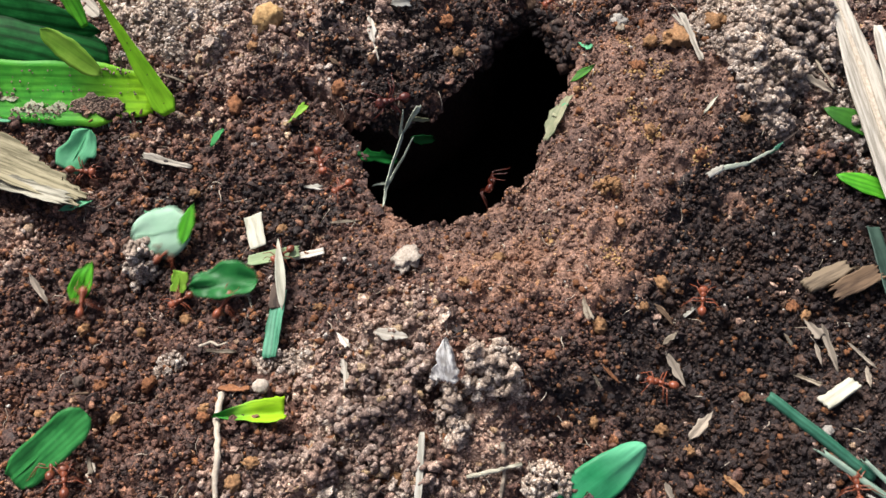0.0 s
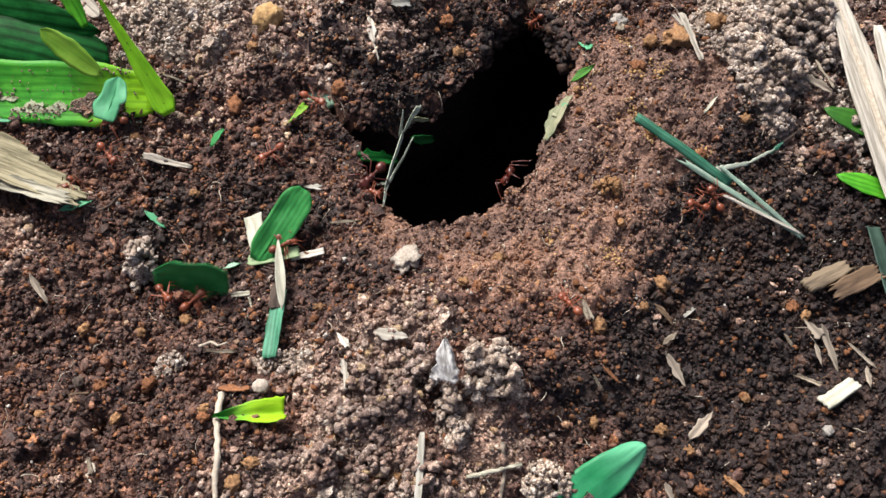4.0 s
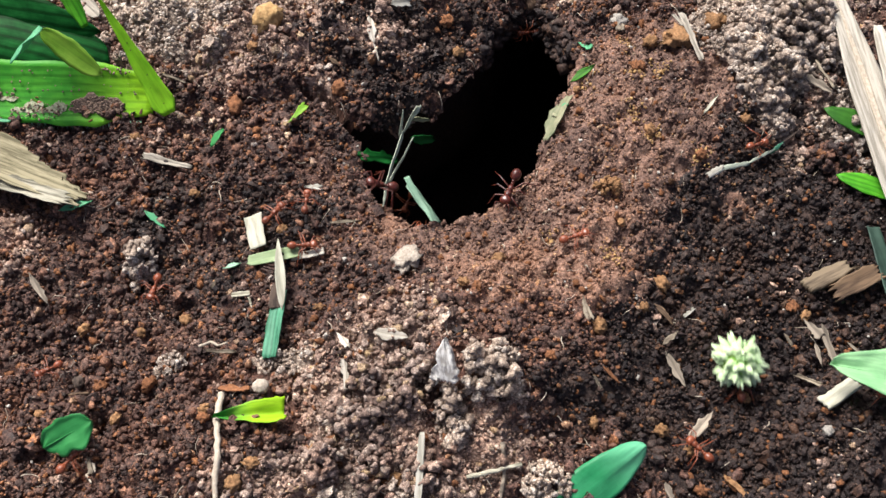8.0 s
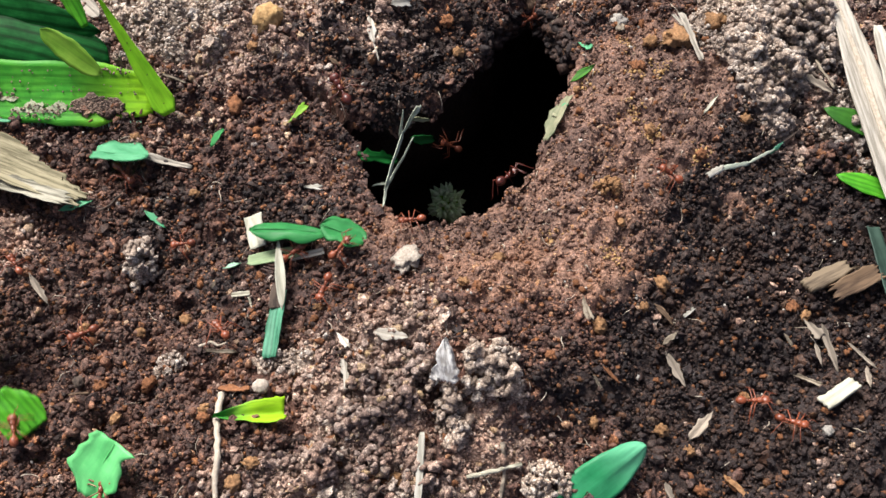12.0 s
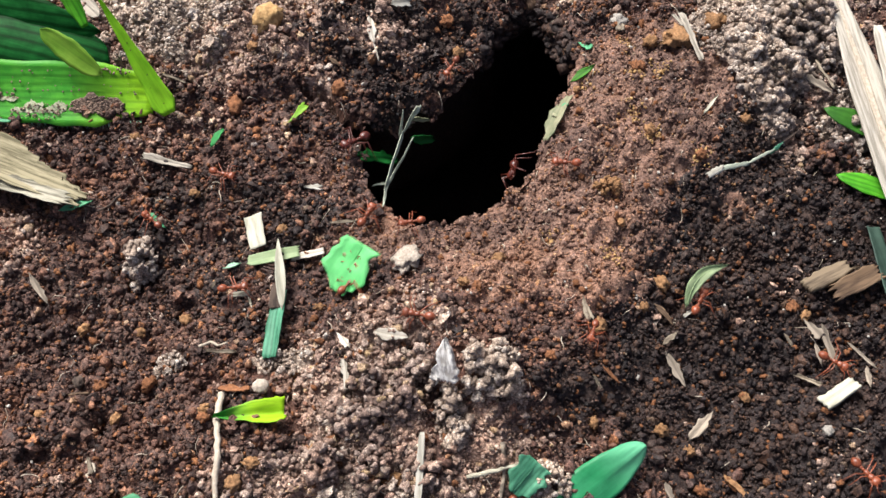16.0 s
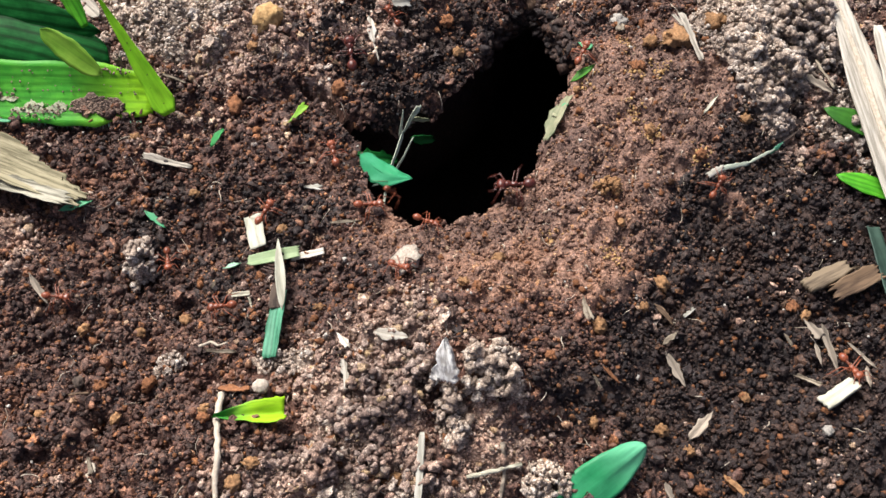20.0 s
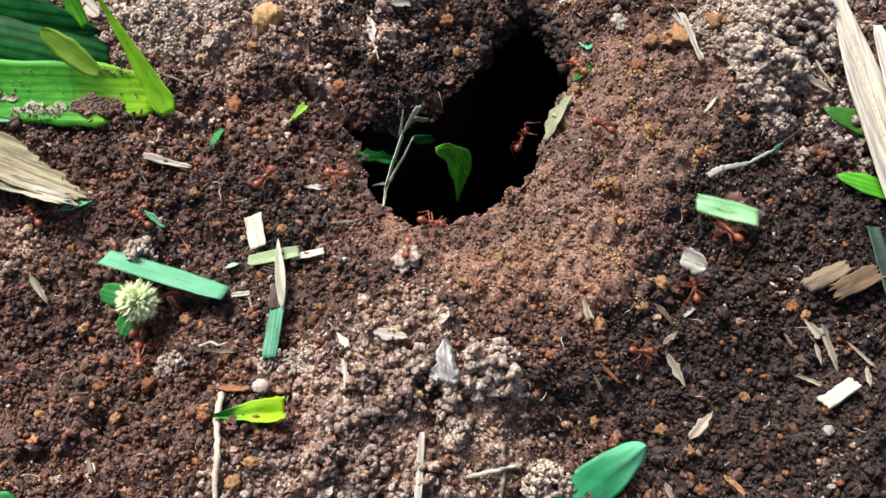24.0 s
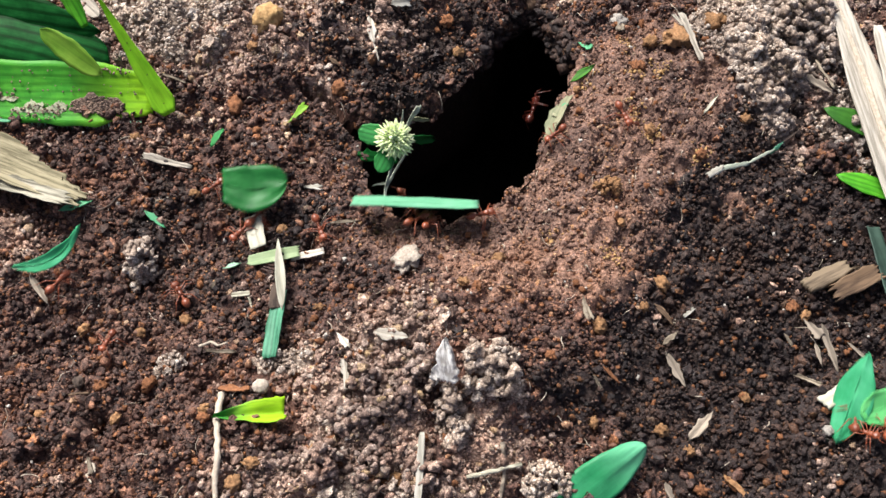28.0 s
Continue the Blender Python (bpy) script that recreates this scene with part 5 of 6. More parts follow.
# ---- movement
def curve_at(rows, t):
    """The row's values at t seconds, gliding through the rows."""
    if t <= rows[0][0]:
        return list(rows[0][1:])
    for i in range(len(rows) - 1):
        a, b = rows[i], rows[i + 1]
        if t <= b[0]:
            u = (t - a[0]) / (b[0] - a[0])
            out = []
            for c in range(1, len(a)):
                before = rows[i - 1] if i else a
                after = rows[i + 2] if i + 2 < len(rows) else b
                ma = (b[c] - before[c]) / (b[0] - before[0]) * (b[0] - a[0]) if i else b[c] - a[c]
                mb = (after[c] - a[c]) / (after[0] - a[0]) * (b[0] - a[0])
                out.append((2 * u ** 3 - 3 * u * u + 1) * a[c] + (u ** 3 - 2 * u * u + u) * ma + (3 * u * u - 2 * u ** 3) * b[c] + (u ** 3 - u * u) * mb)
            return out
    return list(rows[-1][1:])


def times_of(rows):
    n = int((rows[-1][0] - rows[0][0]) / 0.25)
    ts = {0.0, 28.0} | {round(rows[0][0] + k * 0.25, 2) for k in range(n + 1)} | {r[0] for r in rows}
    return sorted(t for t in ts if 0 <= t <= 28)


def below(t, path, m):
    """Ends a path deep in the burrow, from t seconds on."""
    turn = m.to_3x3().to_4x4()
    keep = [row for row in path if row[0] <= t]
    steps = ((0.15, (14, 52, -62)), (0.3, (34, 140, -112)), (0.5, (50, 200, -128)))
    keep += [(t + dt, Matrix.Translation(Vector(c) * MM) @ turn) for dt, c in steps if t + dt < 28]
    return keep + [(28.0, keep[-1][1])]


def from_outside(rows, sink):
    """Lets what comes late or leaves early start and end well beyond the bare soil in view."""
    rows = list(rows)
    for at, wait in ((0, -0.7), (-1, 0.7)):
        r = rows[at]
        if (at == 0 and r[0] > 0.8) or (at == -1 and r[0] < 27 and not sink):
            d = math.hypot(r[1], r[2])
            far = (r[0] + wait, r[1] * (1 + 38 / d), r[2] * (1 + 38 / d)) + tuple(r[3:])
            rows = [far] + rows if at == 0 else rows + [far]
    return rows


def carry(thing, rows, sink=False):
    """A carried piece: seconds, x, y, height above the even ground, turn in the viewer's plane, tilt about its length, pitch of its
    far end downwards."""
    rows = from_outside([(tuple(r) + (4, 0, 0, 0)[len(r) - 3:])[:7] for r in rows], sink)
    path = []
    for t in times_of(rows):
        x, y, h, spin, tilt, pitch = curve_at(rows, t)
        h += 0.25 * math.sin(t * 9)
        path.append((t, Matrix.Translation(Vector((x, y, float(land(x, y)) + h)) * MM) @ pose(0, 0, 0, 30) @ pose(0, 0, 0, 0, 0, spin) @ pose(0, 0, 0, 0, pitch) @ pose(0, 0, 0, tilt)))
        if t == rows[-1][0]:
            last = path[-1][1]
    walk(thing, below(rows[-1][0], path, last) if sink else path)


def stride(ant, rows, dx=0.0, dy=0.0, sink=False):
    """An ant on the soil: seconds, x, y; it faces the way it goes and its legs step while it walks."""
    rows = from_outside([(r[0], r[1] + dx, r[2] + dy) for r in rows], sink)
    path, aim, gait, legs = [], None, [], [o for o in ant.children if o.name.startswith("leg")]
    for t in times_of(rows):
        x, y = curve_at(rows, t)
        x2, y2 = curve_at(rows, t + 0.12)
        x1, y1 = curve_at(rows, t - 0.12)
        speed = math.hypot(x2 - x1, y2 - y1)
        if speed > 0.35 or aim is None:
            want = math.atan2(y2 - y1, x2 - x1) if speed > 0.02 else 1.2
            aim = want if aim is None else aim + max(-1.3, min(1.3, (want - aim + math.pi) % math.tau - math.pi))
        path.append((t, lying((x, y), math.degrees(aim), 1.5)))
        gait.append((t, speed > 0.35))
        if t == rows[-1][0]:
            last = path[-1][1]
    walk(ant, below(rows[-1][0], path, last) if sink else path)
    for k, leg in enumerate(legs):
        home, steps, side = leg.matrix_basis.copy(), [], 1 if k in (0, 3, 4) else -1
        for i, (t, go) in enumerate(gait):
            steps.append((t, home @ pose(0, 0, 0, 0, 0, (16 if go else 4) * side * (1 if i % 2 else -1))))
        walk(leg, steps)


def haul(thing, rows, kind="m", dx=0.5, dy=-4.0, sink=False):
    """A piece and the ant that carries it."""
    carry(thing, rows, sink)
    stride(take_ant(kind), rows, dx, dy, sink)


def motions():
    haul(cut_leaf("blue-green oval cut leaf piece held by an ant", 11.5, 8.5, "disc", leaf_teal, curl=30),
         [(0, -90.6, 27.1, 3.5, 62), (0.5, -87.9, 26.9, 2.7, 60), (1, -87.0, 26.3, 2.6, 58, -10), (1.5, -77.9, 37.8, 4.4, 60), (2, -81.1, 39.7, 5.0, 85, -5), (2.5, -82.9, 40.6, 5.4, 75), (3, -81.7, 41.1, 5.0, 80, -30), (3.5, -81.1, 40.3, 5.3, 75, -25), (5.5, -93.9, 43.4, 15.9, 65), (6, -102.6, 51.2, 18.0, 60, -10), (7, -101.6, 49.4, 17.3, 60, -45), (8, -102.7, 48.1, 17.1, 50, -62), (9, -106.8, 46.6, 19.0, 50, -40), (10, -119.8, 52.3, 14.5, 50, -40)])
    haul(cut_leaf("pale leaf piece with a green folded edge", 14.5, 12.5, "oval", leaf_pale, rough=0.06, flap=(6.6, 0.6, 66, 10, 3.6, leaf_bright), curl=-35),
         [(0, -67.7, 5.2, 3.9, 10, -5), (0.5, -46.3, 28.8, 6.3, 0, -25), (1, -38.1, 29.0, 5.8, -8, -42), (1.5, -7.7, 22.2, 1.0, -25, -30), (2, -8.7, 13.1, -4.0, -35, -50), (2.5, -0.6, 22.7, -12.0, -40, -20)], sink=True)
    haul(cut_leaf("dark green crumpled leaf piece with a pale edge", 16, 9, "oval", leaf_deep, curl=80, wobble=1.6, rough=0.25),
         [(0, -50.8, -9.3, 5.0, 5, -20), (0.5, -34.7, 10.3, 3.9, 25, 20), (1, -1.3, 15.4, -2.0, 50, -10, -50), (1.5, 2.4, 27.8, -14.0, 40, 0, -50)], sink=True)
    haul(cut_leaf("dark green ribbed leaf strip with cut ends", 20.5, 8, "strip", leaf_mid, curl=35, rough=0.05),
         [(0, -81.1, -50.0, 5.2, 43), (0.5, -83.0, -40.1, 5.8, 72), (1, -82.2, -29.3, 3.0, 52), (1.5, -72.4, -20.7, 4.4, 60), (2, -67.3, -10.1, 4.7, 50), (2.5, -59.2, -10.3, 5.0, 35), (3, -49.6, -1.5, 5.2, 40, -25, 42), (3.5, -45.8, 0.9, 5.9, 65), (5.5, -15.1, 17.9, 2.0, 20, -10, 30), (6, -11.8, 14.9, 1.0, 6, -20, 40), (6.5, -3.2, 17.0, -9.0, 0, -20)], sink=True)
    haul(cut_leaf("small narrow green leaf piece", 10.5, 5, "lance", leaf_bright, curl=40),
         [(0, -83.8, -8.8, 3.7, 65), (0.5, -79.3, 16.6, 3.9, 70), (1, -50.5, 11.0, 3.9, 12, -10), (1.5, -22.1, 21.4, 4.3, -10), (2, -4.3, 26.7, -12.0, 0)], sink=True)
    haul(cut_leaf("small lime leaf scrap", 5.0, 4.0, "square", leaf_lime, curl=40),
         [(0, -61.7, -8.1, 4.6, 80), (0.5, -70.0, -13.4, 4.8, 60), (1, -81.3, -19.4, 3.2, 20), (1.5, -67.6, -2.1, 3.1, 50), (2, -54.2, 17.4, 4.1, 10), (2.5, -40.9, 30.4, 5.5, 10), (3, -10.5, 17.0, -3.0, 0), (3.5, -2.4, 23.3, -14.0, 0)], "s", sink=True)
    haul(cut_leaf("pale blue-green leaf piece with a torn edge", 14, 9.5, "shield", leaf_pale, curl=-30, rough=0.16),
         [(1.5, -118.0, 19.5, 4.7, 0), (2, -105.7, 22.9, 3.4, 0), (2.5, -91.3, 27.5, 3.5, -10), (3, -66.2, 27.3, 3.2, -3), (3.5, -44.0, 49.1, 5.7, 30), (5.5, -7.8, 28.3, 0.0, 20, -20), (6, -4.2, 29.6, -3.0, 20, -40), (6.5, -10.9, 28.3, 1.0, 12, -50), (7, -10.1, 25.7, 2.0, 4, -55), (7.5, -9.4, 27.6, 2.0, 4, -55), (8, -5.0, 15.3, -3.0, -55, -78), (8.5, -2.4, 16.1, -12.0, -50, -60)], sink=True)
    haul(cut_leaf("large dark green leaf piece with notched edge", 18, 15, "shield", leaf_broad, curl=25, rough=0.12),
         [(1, -94.4, -62.9, 3.9, 30), (2, -83.8, -60.1, 5.1, 30, -30), (2.5, -89.9, -50.0, 5.1, 50), (3, -90.4, -40.5, 5.0, 60, -8), (3.5, -73.2, -22.6, 3.4, 0, 50), (5.5, -17.2, 34.8, 4.0, -10), (6, -7.9, 23.1, 4.0, 10, -22), (6.5, -6.3, 15.0, -4.0, 30, -20), (7, -6.2, 17.4, -16.0, 20, -40)], sink=True)
    haul(bundle("two blue-green grass blades carried together, with frayed pale ends", ((-9, 0.5, 0, 28, 2.7, leaf_reed), (9, -1.0, 3, 34, 1.5, leaf_sage), (13, 0.8, -6, 26, 1.2, leaf_sage), (15, -1.6, 9, 20, 0.8, straw_white))),
         [(0, 85.3, -53.3, 6.0, -38), (0.5, 85.2, -44.0, 5.3, -40), (1, 85.1, -34.6, 4.3, -44), (1.5, 82.9, -25.1, 5.3, -42), (2, 80.6, -15.8, 4.6, -41), (2.5, 76.6, -5.0, 3.9, -40), (3, 76.3, -1.8, 2.9, -38), (3.5, 68.4, 11.7, 3.5, -38), (5.5, 53.6, 29.6, 3.3, -15), (6, 33.0, 34.5, 2.0, 46, 0, -48), (6.5, 24.5, 34.4, 0.0, 40, 0, -50), (7, 13.6, 20.8, 2.0, 80, 0, -58), (7.5, 11.9, 38.1, -22.0, 85, 0, -60)], sink=True)
    haul(flower("round pale green flower head held by an ant", 14, (), petals=True),
         [(6.5, 56.0, -73.9, 7.3, 0), (7, 60.0, -65.8, 6.2, 0), (7.5, 64.7, -55.0, 3.1, 0), (8, 65.8, -28.4, 6.9, 40), (8.5, 64.8, 3.2, 5.7, 60), (9, 61.1, 22.1, 6.5, 20), (9.5, 16.8, 36.3, 2.0, 0), (10, 9.2, 15.5, -2.0, 0), (10.5, 11.6, 17.9, -8.0, 0), (11, 9.2, 41.5, -46.0, 20), (12, 1.0, 46.3, -52.0, 20)], sink=True)
    haul(cut_leaf("large folded pale green leaf piece", 28, 17, "fan", leaf_mint, fold=-12, rough=0.04, skew=2.4),
         [(7, 111.0, -37.8, 4.7, 0), (7.5, 102.1, -35.1, 6.2, -5), (8, 98.1, -32.9, 6.3, -10, -25), (8.5, 78.4, -25.6, 5.1, 0, -20), (9, 60.2, -11.3, 4.8, -18, -15), (9.5, 29.5, 1.2, 5.3, -4, -30), (10, -29.2, 0.5, 5.0, 55, -68), (10.5, -51.1, 15.1, 6.2, 22, -50), (11, -77.3, 12.0, 6.4, 50, -16, -36), (11.5, -96.7, -14.9, 5.8, 60, -30), (12, -105.5, -26.5, 6.8, 60, -30), (13, -115.8, -33.3, 6.6, 60, -30)])
    haul(cut_leaf("small green oval leaf piece", 11.5, 8, "oval", leaf_broad, curl=40),
         [(7, -96.4, -54.3, 4.4, 0), (7.5, -87.6, -51.3, 2.6, 0), (8, -77.7, -47.5, 5.8, 30), (8.5, -77.7, -37.0, 3.3, 20), (9, -69.8, -13.5, 4.6, 25, -25), (9.5, -61.9, -4.1, 3.4, 10), (10, -56.8, 3.3, 3.9, 15, -45), (10.5, -45.5, -0.8, 4.9, 20), (11, -43.3, -2.2, 4.9, 20, -50), (11.5, -37.2, 0.8, 3.9, 30), (12, -23.4, 2.5, 3.2, -20, -40), (12.5, -14.9, 12.9, 3.4, -10, -30), (13, -4.2, 19.8, -12.0, 0)], sink=True)
    haul(cut_leaf("long narrow dark green leaf piece", 20, 7, "lance", leaf_broad, curl=60, bend=20),
         [(8.5, -70.3, -66.2, 5.9, 60), (9, -68.4, -57.2, 6.7, 50, -20), (9.5, -78.7, -42.6, 6.3, 62), (10, -79.7, -14.3, 4.6, 25, -35), (10.5, -61.2, 0.3, 4.2, -5), (11, -55.8, -2.7, 5.4, 0, -50), (11.5, -46.3, -1.3, 5.9, -5), (12, -35.9, 3.5, 5.2, -4, -50), (12.5, -26.1, 14.1, 6.3, -25), (13, -8.0, 22.1, -12.0, -30)], sink=True)
    haul(cut_leaf("blue-green broad leaf piece", 13.5, 12, "disc", leaf_teal, curl=30, rough=0.16),
         [(9, -118.3, 21.4, 5.1, 0), (9.5, -107.7, 24.8, 3.7, 0), (10, -102.3, 21.6, 2.4, 0, -15), (10.5, -98.1, 23.3, 2.3, 0), (11, -90.6, 23.9, 2.7, -10), (11.5, -88.0, 30.6, 3.8, 10), (12, -80.0, 26.1, 3.4, -5, -62), (12.5, -60.3, 4.2, 3.8, -20), (14.5, -57.0, -23.8, 6.1, 20), (15, -55.3, -33.7, 5.1, 30, -15), (15.5, -61.7, -47.6, 3.6, 20), (16, -62.4, -65.9, 4.8, 10), (17, -69.5, -76.3, 2.7, 10)])
    haul(cut_leaf("bright green cut leaf piece with a lobed edge", 12.5, 10.5, "shield", leaf_jade, curl=35, rough=0.2),
         [(10.5, -79.4, -63.3, 5.8, 20), (11, -78.6, -53.9, 4.0, 20, -40, 58), (11.5, -73.7, -57.4, 5.1, 0), (12, -69.3, -54.9, 6.0, 60, -10), (12.5, -72.3, -48.8, 5.0, 40), (14.5, -43.0, -33.3, 4.4, 30), (15, -46.2, -28.6, 3.7, 50, -20), (15.5, -28.6, -20.0, 3.4, 40, -20), (16, -21.4, -7.2, 2.4, 60, -20), (16.5, -2.8, 18.2, -3.0, 40, -20), (17, 5.5, 25.9, -24.0, 70, -58)], sink=True)
    haul(cut_leaf("green cut leaf piece", 11, 9, "shield", leaf_bright, curl=30),
         [(10.5, -92.4, -61.2, 3.0, 20), (11, -87.9, -56.2, 4.1, 20), (11.5, -82.8, -57.4, 5.0, 10), (12, -90.2, -41.7, 4.2, -50, -20), (12.5, -93.7, -10.1, 4.0, -30, -20), (14.5, -8.8, 20.8, -14.0, 0, -30), (15, -2.2, 53.1, -66.0, 0)], sink=True)
    haul(cut_leaf("pale blue-green leaf strip", 14, 5, "cut", leaf_mint, curl=50),
         [(13.5, -80.6, -69.1, 6.6, 30), (14.5, -74.4, -56.2, 5.8, 30), (15, -70.1, -64.8, 5.9, 30), (16, -69.5, -73.9, 3.9, 30)])
    haul(cut_leaf("faded blue-green leaf scrap", 8, 7, "shield", leaf_stalk, curl=30, rough=0.25),
         [(13.5, 5.2, -66.1, 4.1, 0), (14.5, 10.4, -54.0, 3.2, 0), (15, 14.5, -52.4, 4.6, 10), (15.5, 14.7, -53.5, 4.3, 40), (16, 16.5, -57.0, 4.3, 50), (16.5, 27.4, -60.5, 4.9, 20), (17.5, 33.0, -71.1, 3.7, 20)])
    haul(cut_leaf("curved pale leaf stem piece", 14, 3.2, "lance", leaf_wan, sweep=-2.6, curl=50),
         [(13.5, 49.4, -71.4, 5.6, -30), (14.5, 45.4, -56.2, 4.8, -40), (15, 45.5, -42.5, 5.1, -62), (15.5, 51.4, -23.2, 5.1, -10), (16, 59.2, -8.7, 4.4, 45), (16.5, 65.8, 3.0, 4.8, 0), (17, 63.6, -2.4, 4.1, -38), (17.5, 54.2, -2.1, 4.2, -38), (18, 33.9, 9.4, 5.2, -48, -20), (18.5, 17.1, 20.4, 2.0, -60), (19, 6.5, 28.3, -26.0, -80)], sink=True)
    haul(cut_leaf("blue-green wedge-shaped leaf piece", 15.5, 12.5, "wedge", leaf_sea, curl=-35, rough=0.2),
         [(16, -106.0, -60.3, 4.9, 20), (16.5, -97.3, -54.6, 5.4, 20), (17, -84.3, -47.9, 6.0, 20, -10), (17.5, -73.9, -35.0, 4.1, 45), (18, -63.0, -2.0, 3.8, 45, -20), (18.5, -41.8, 25.4, 6.0, 30, -20), (19, -10.4, 22.6, 1.0, -14, -35), (19.5, 0.5, 16.6, -12.0, -20)], sink=True)
    haul(cut_leaf("narrow blue-green leaf piece", 14.5, 6.5, "lance", leaf_sea, curl=-45, sweep=2, rough=0.2),
         [(16.5, -97.3, -65.3, 2.6, 60), (17, -93.5, -60.1, 4.3, 60), (17.5, -87.9, -49.0, 4.7, 65), (18, -90.2, -19.8, 3.9, 82, -10), (18.5, -73.6, -20.2, 3.9, 15), (19, -57.8, 1.7, 4.9, 33, -20), (19.5, -27.1, 4.4, 4.1, 10), (20, -15.0, 22.7, -1.0, -25, -20), (20.5, -4.2, 19.8, -12.0, -20)], sink=True)
    haul(cut_leaf("curved bright green leaf strip with a pale edge", 21, 7.5, "lance", leaf_bright, sweep=-4.5, curl=40),
         [(19.5, 100.6, -73.4, 4.7, -40), (20, 93.1, -69.0, 5.0, -40), (20.5, 77.8, -52.0, 3.5, -50), (21, 73.5, -35.5, 5.1, -57), (21.5, 59.8, -30.2, 6.0, -40), (23.5, 18.1, 12.5, 4.0, -50, -20), (24, 3.9, 24.4, 0.0, -65, -30, 52), (24.4, 6.8, 21.9, -12.0, -70, -30, 52)], sink=True)
    haul(cut_leaf("small white leaf flake", 6.2, 5.2, "disc", white_mat, curl=20),
         [(21.5, 102.3, -37.1, 4.6, 0), (22.5, 84.6, -29.8, 3.6, 0), (23.5, 64.2, -20.2, 5.3, 0), (24, 58.2, -5.2, 4.1, -20), (24.5, 58.2, 7.9, 4.6, 0), (25, 44.7, 31.9, 3.4, 0), (25.5, 29.9, 45.0, 2.0, 0), (26, 30.3, 87.2, -45.0, 0)], "s", sink=True)
    haul(cut_leaf("short pale blue-green leaf strip with cut ends", 15, 5, "cut", leaf_mint, curl=40, rough=0.05),
         [(21.5, 101.2, -49.9, 4.1, -10), (22.5, 89.6, -31.0, 5.4, -10), (23.5, 76.8, -12.8, 4.5, -8), (24, 67.7, 8.4, 3.7, -14, -20), (24.5, 28.1, 38.2, 3.0, 20, -20), (25, 12.7, 23.7, -1.0, -62, -30, 45), (25.4, 12.3, 25.3, -12.0, -65)], sink=True)
    haul(flower("cream flower head with green bracts held by an ant", 11, ((166, 7.5, 5.5), (242, 7, 5))),
         [(21.5, -93.9, -63.1, 5.1, 0), (22.5, -90.5, -51.8, 6.1, 0), (23.5, -83.1, -37.1, 5.1, 0), (24, -69.2, -15.0, 7.1, 0), (24.5, -63.9, -8.3, 6.2, 0), (25, -59.3, -1.0, 5.8, 0), (25.5, -61.1, 6.8, 5.8, 0), (26, -52.6, 13.1, 6.7, 0), (26.5, -40.1, 19.7, 7.0, 0), (27, -27.9, 24.8, 5.6, 0), (27.5, -17.4, 28.7, 6.0, 0), (28, -11.8, 27.7, 6.0, 0)])
    haul(cut_leaf("long blue-green grass strip with cut ends", 29.5, 8, "cut", leaf_strip, curl=14, rough=0.02, wobble=0.3),
         [(21, -99.9, -60.5, 5.7, 33, -50), (21.5, -89.5, -56.8, 5.9, 33, -50), (23.5, -88.9, -14.5, 4.4, 33, -50), (24, -64.8, -7.3, 6.0, -17, -65), (24.5, -56.4, -5.5, 5.8, -33, -66), (25, -50.1, -5.0, 7.5, -44, -67), (25.5, -47.7, 0.3, 6.6, -45, -68), (26, -43.4, 4.5, 6.2, -60, -70), (26.5, -32.6, 1.7, 4.9, -80, -73), (27, -36.7, -1.1, 5.5, -50, -5), (27.5, -21.6, -3.9, 6.2, 8, -55), (28, -6.5, 8.1, 6.0, -2, -71)])
    haul(cut_leaf("dark green rounded leaf piece", 15.5, 11.5, "blunt", leaf_deep, curl=25, sweep=1.5, rough=0.03),
         [(24.5, -108.7, -51.4, 4.7, 30), (25.5, -101.5, -45.3, 4.7, 40), (26, -94.2, -37.9, 5.3, 70), (26.5, -86.6, -34.9, 5.1, 30), (27, -75.3, -15.5, 5.9, 52, -58), (27.5, -58.9, -1.7, 5.9, 5, -10), (28, -45.3, 14.7, 5.9, 4, -8)])
    haul(cut_leaf("thin curved blue-green leaf piece", 19, 4, "lance", leaf_sea, sweep=3.5, curl=50),
         [(26.5, -104.5, -32.6, 5.6, 40), (27, -103.5, -25.6, 5.3, 40), (27.5, -99.6, -17.4, 4.5, 45), (28, -90.8, -3.7, 4.9, 32)])
    haul(cut_leaf("blue-green pointed leaf piece", 21, 7.6, "lance", leaf_sea, fold=16),
         [(26, 97.7, -60.0, 5.4, 60), (27, 90.0, -59.1, 6.2, 60, -30), (27.5, 84.9, -53.5, 6.0, 40), (28, 88.7, -37.6, 6.6, 70, -38)])
    haul(cut_leaf("blue-green rounded leaf piece", 10, 8, "oval", leaf_jade, curl=40),
         [(26, 106.2, -62.2, 4.4, 20), (27, 94.5, -59.9, 5.1, 20), (27.5, 91.2, -56.1, 5.0, 30), (28, 94.6, -39.9, 5.5, 20)])
    haul(cut_leaf("small blue-green leaf piece", 8, 6, "wedge", leaf_jade, curl=30),
         [(23.5, 44.5, -68.6, 2.6, 0), (24.5, 44.1, -61.8, 3.1, 0), (25, 43.9, -58.5, 3.6, 30), (25.5, 46.4, -61.9, 3.5, 0), (26.5, 48.7, -68.8, 4.1, 0)])
    haul(cut_leaf("green leaf piece low on the slope", 9, 7, "oval", leaf_broad, curl=30),
         [(22.5, -91.9, -62.7, 3.3, 0), (23.5, -86.6, -55.0, 4.0, 10), (24, -89.0, -62.7, 3.2, 10), (25, -92.0, -71.4, 4.9, 10)])
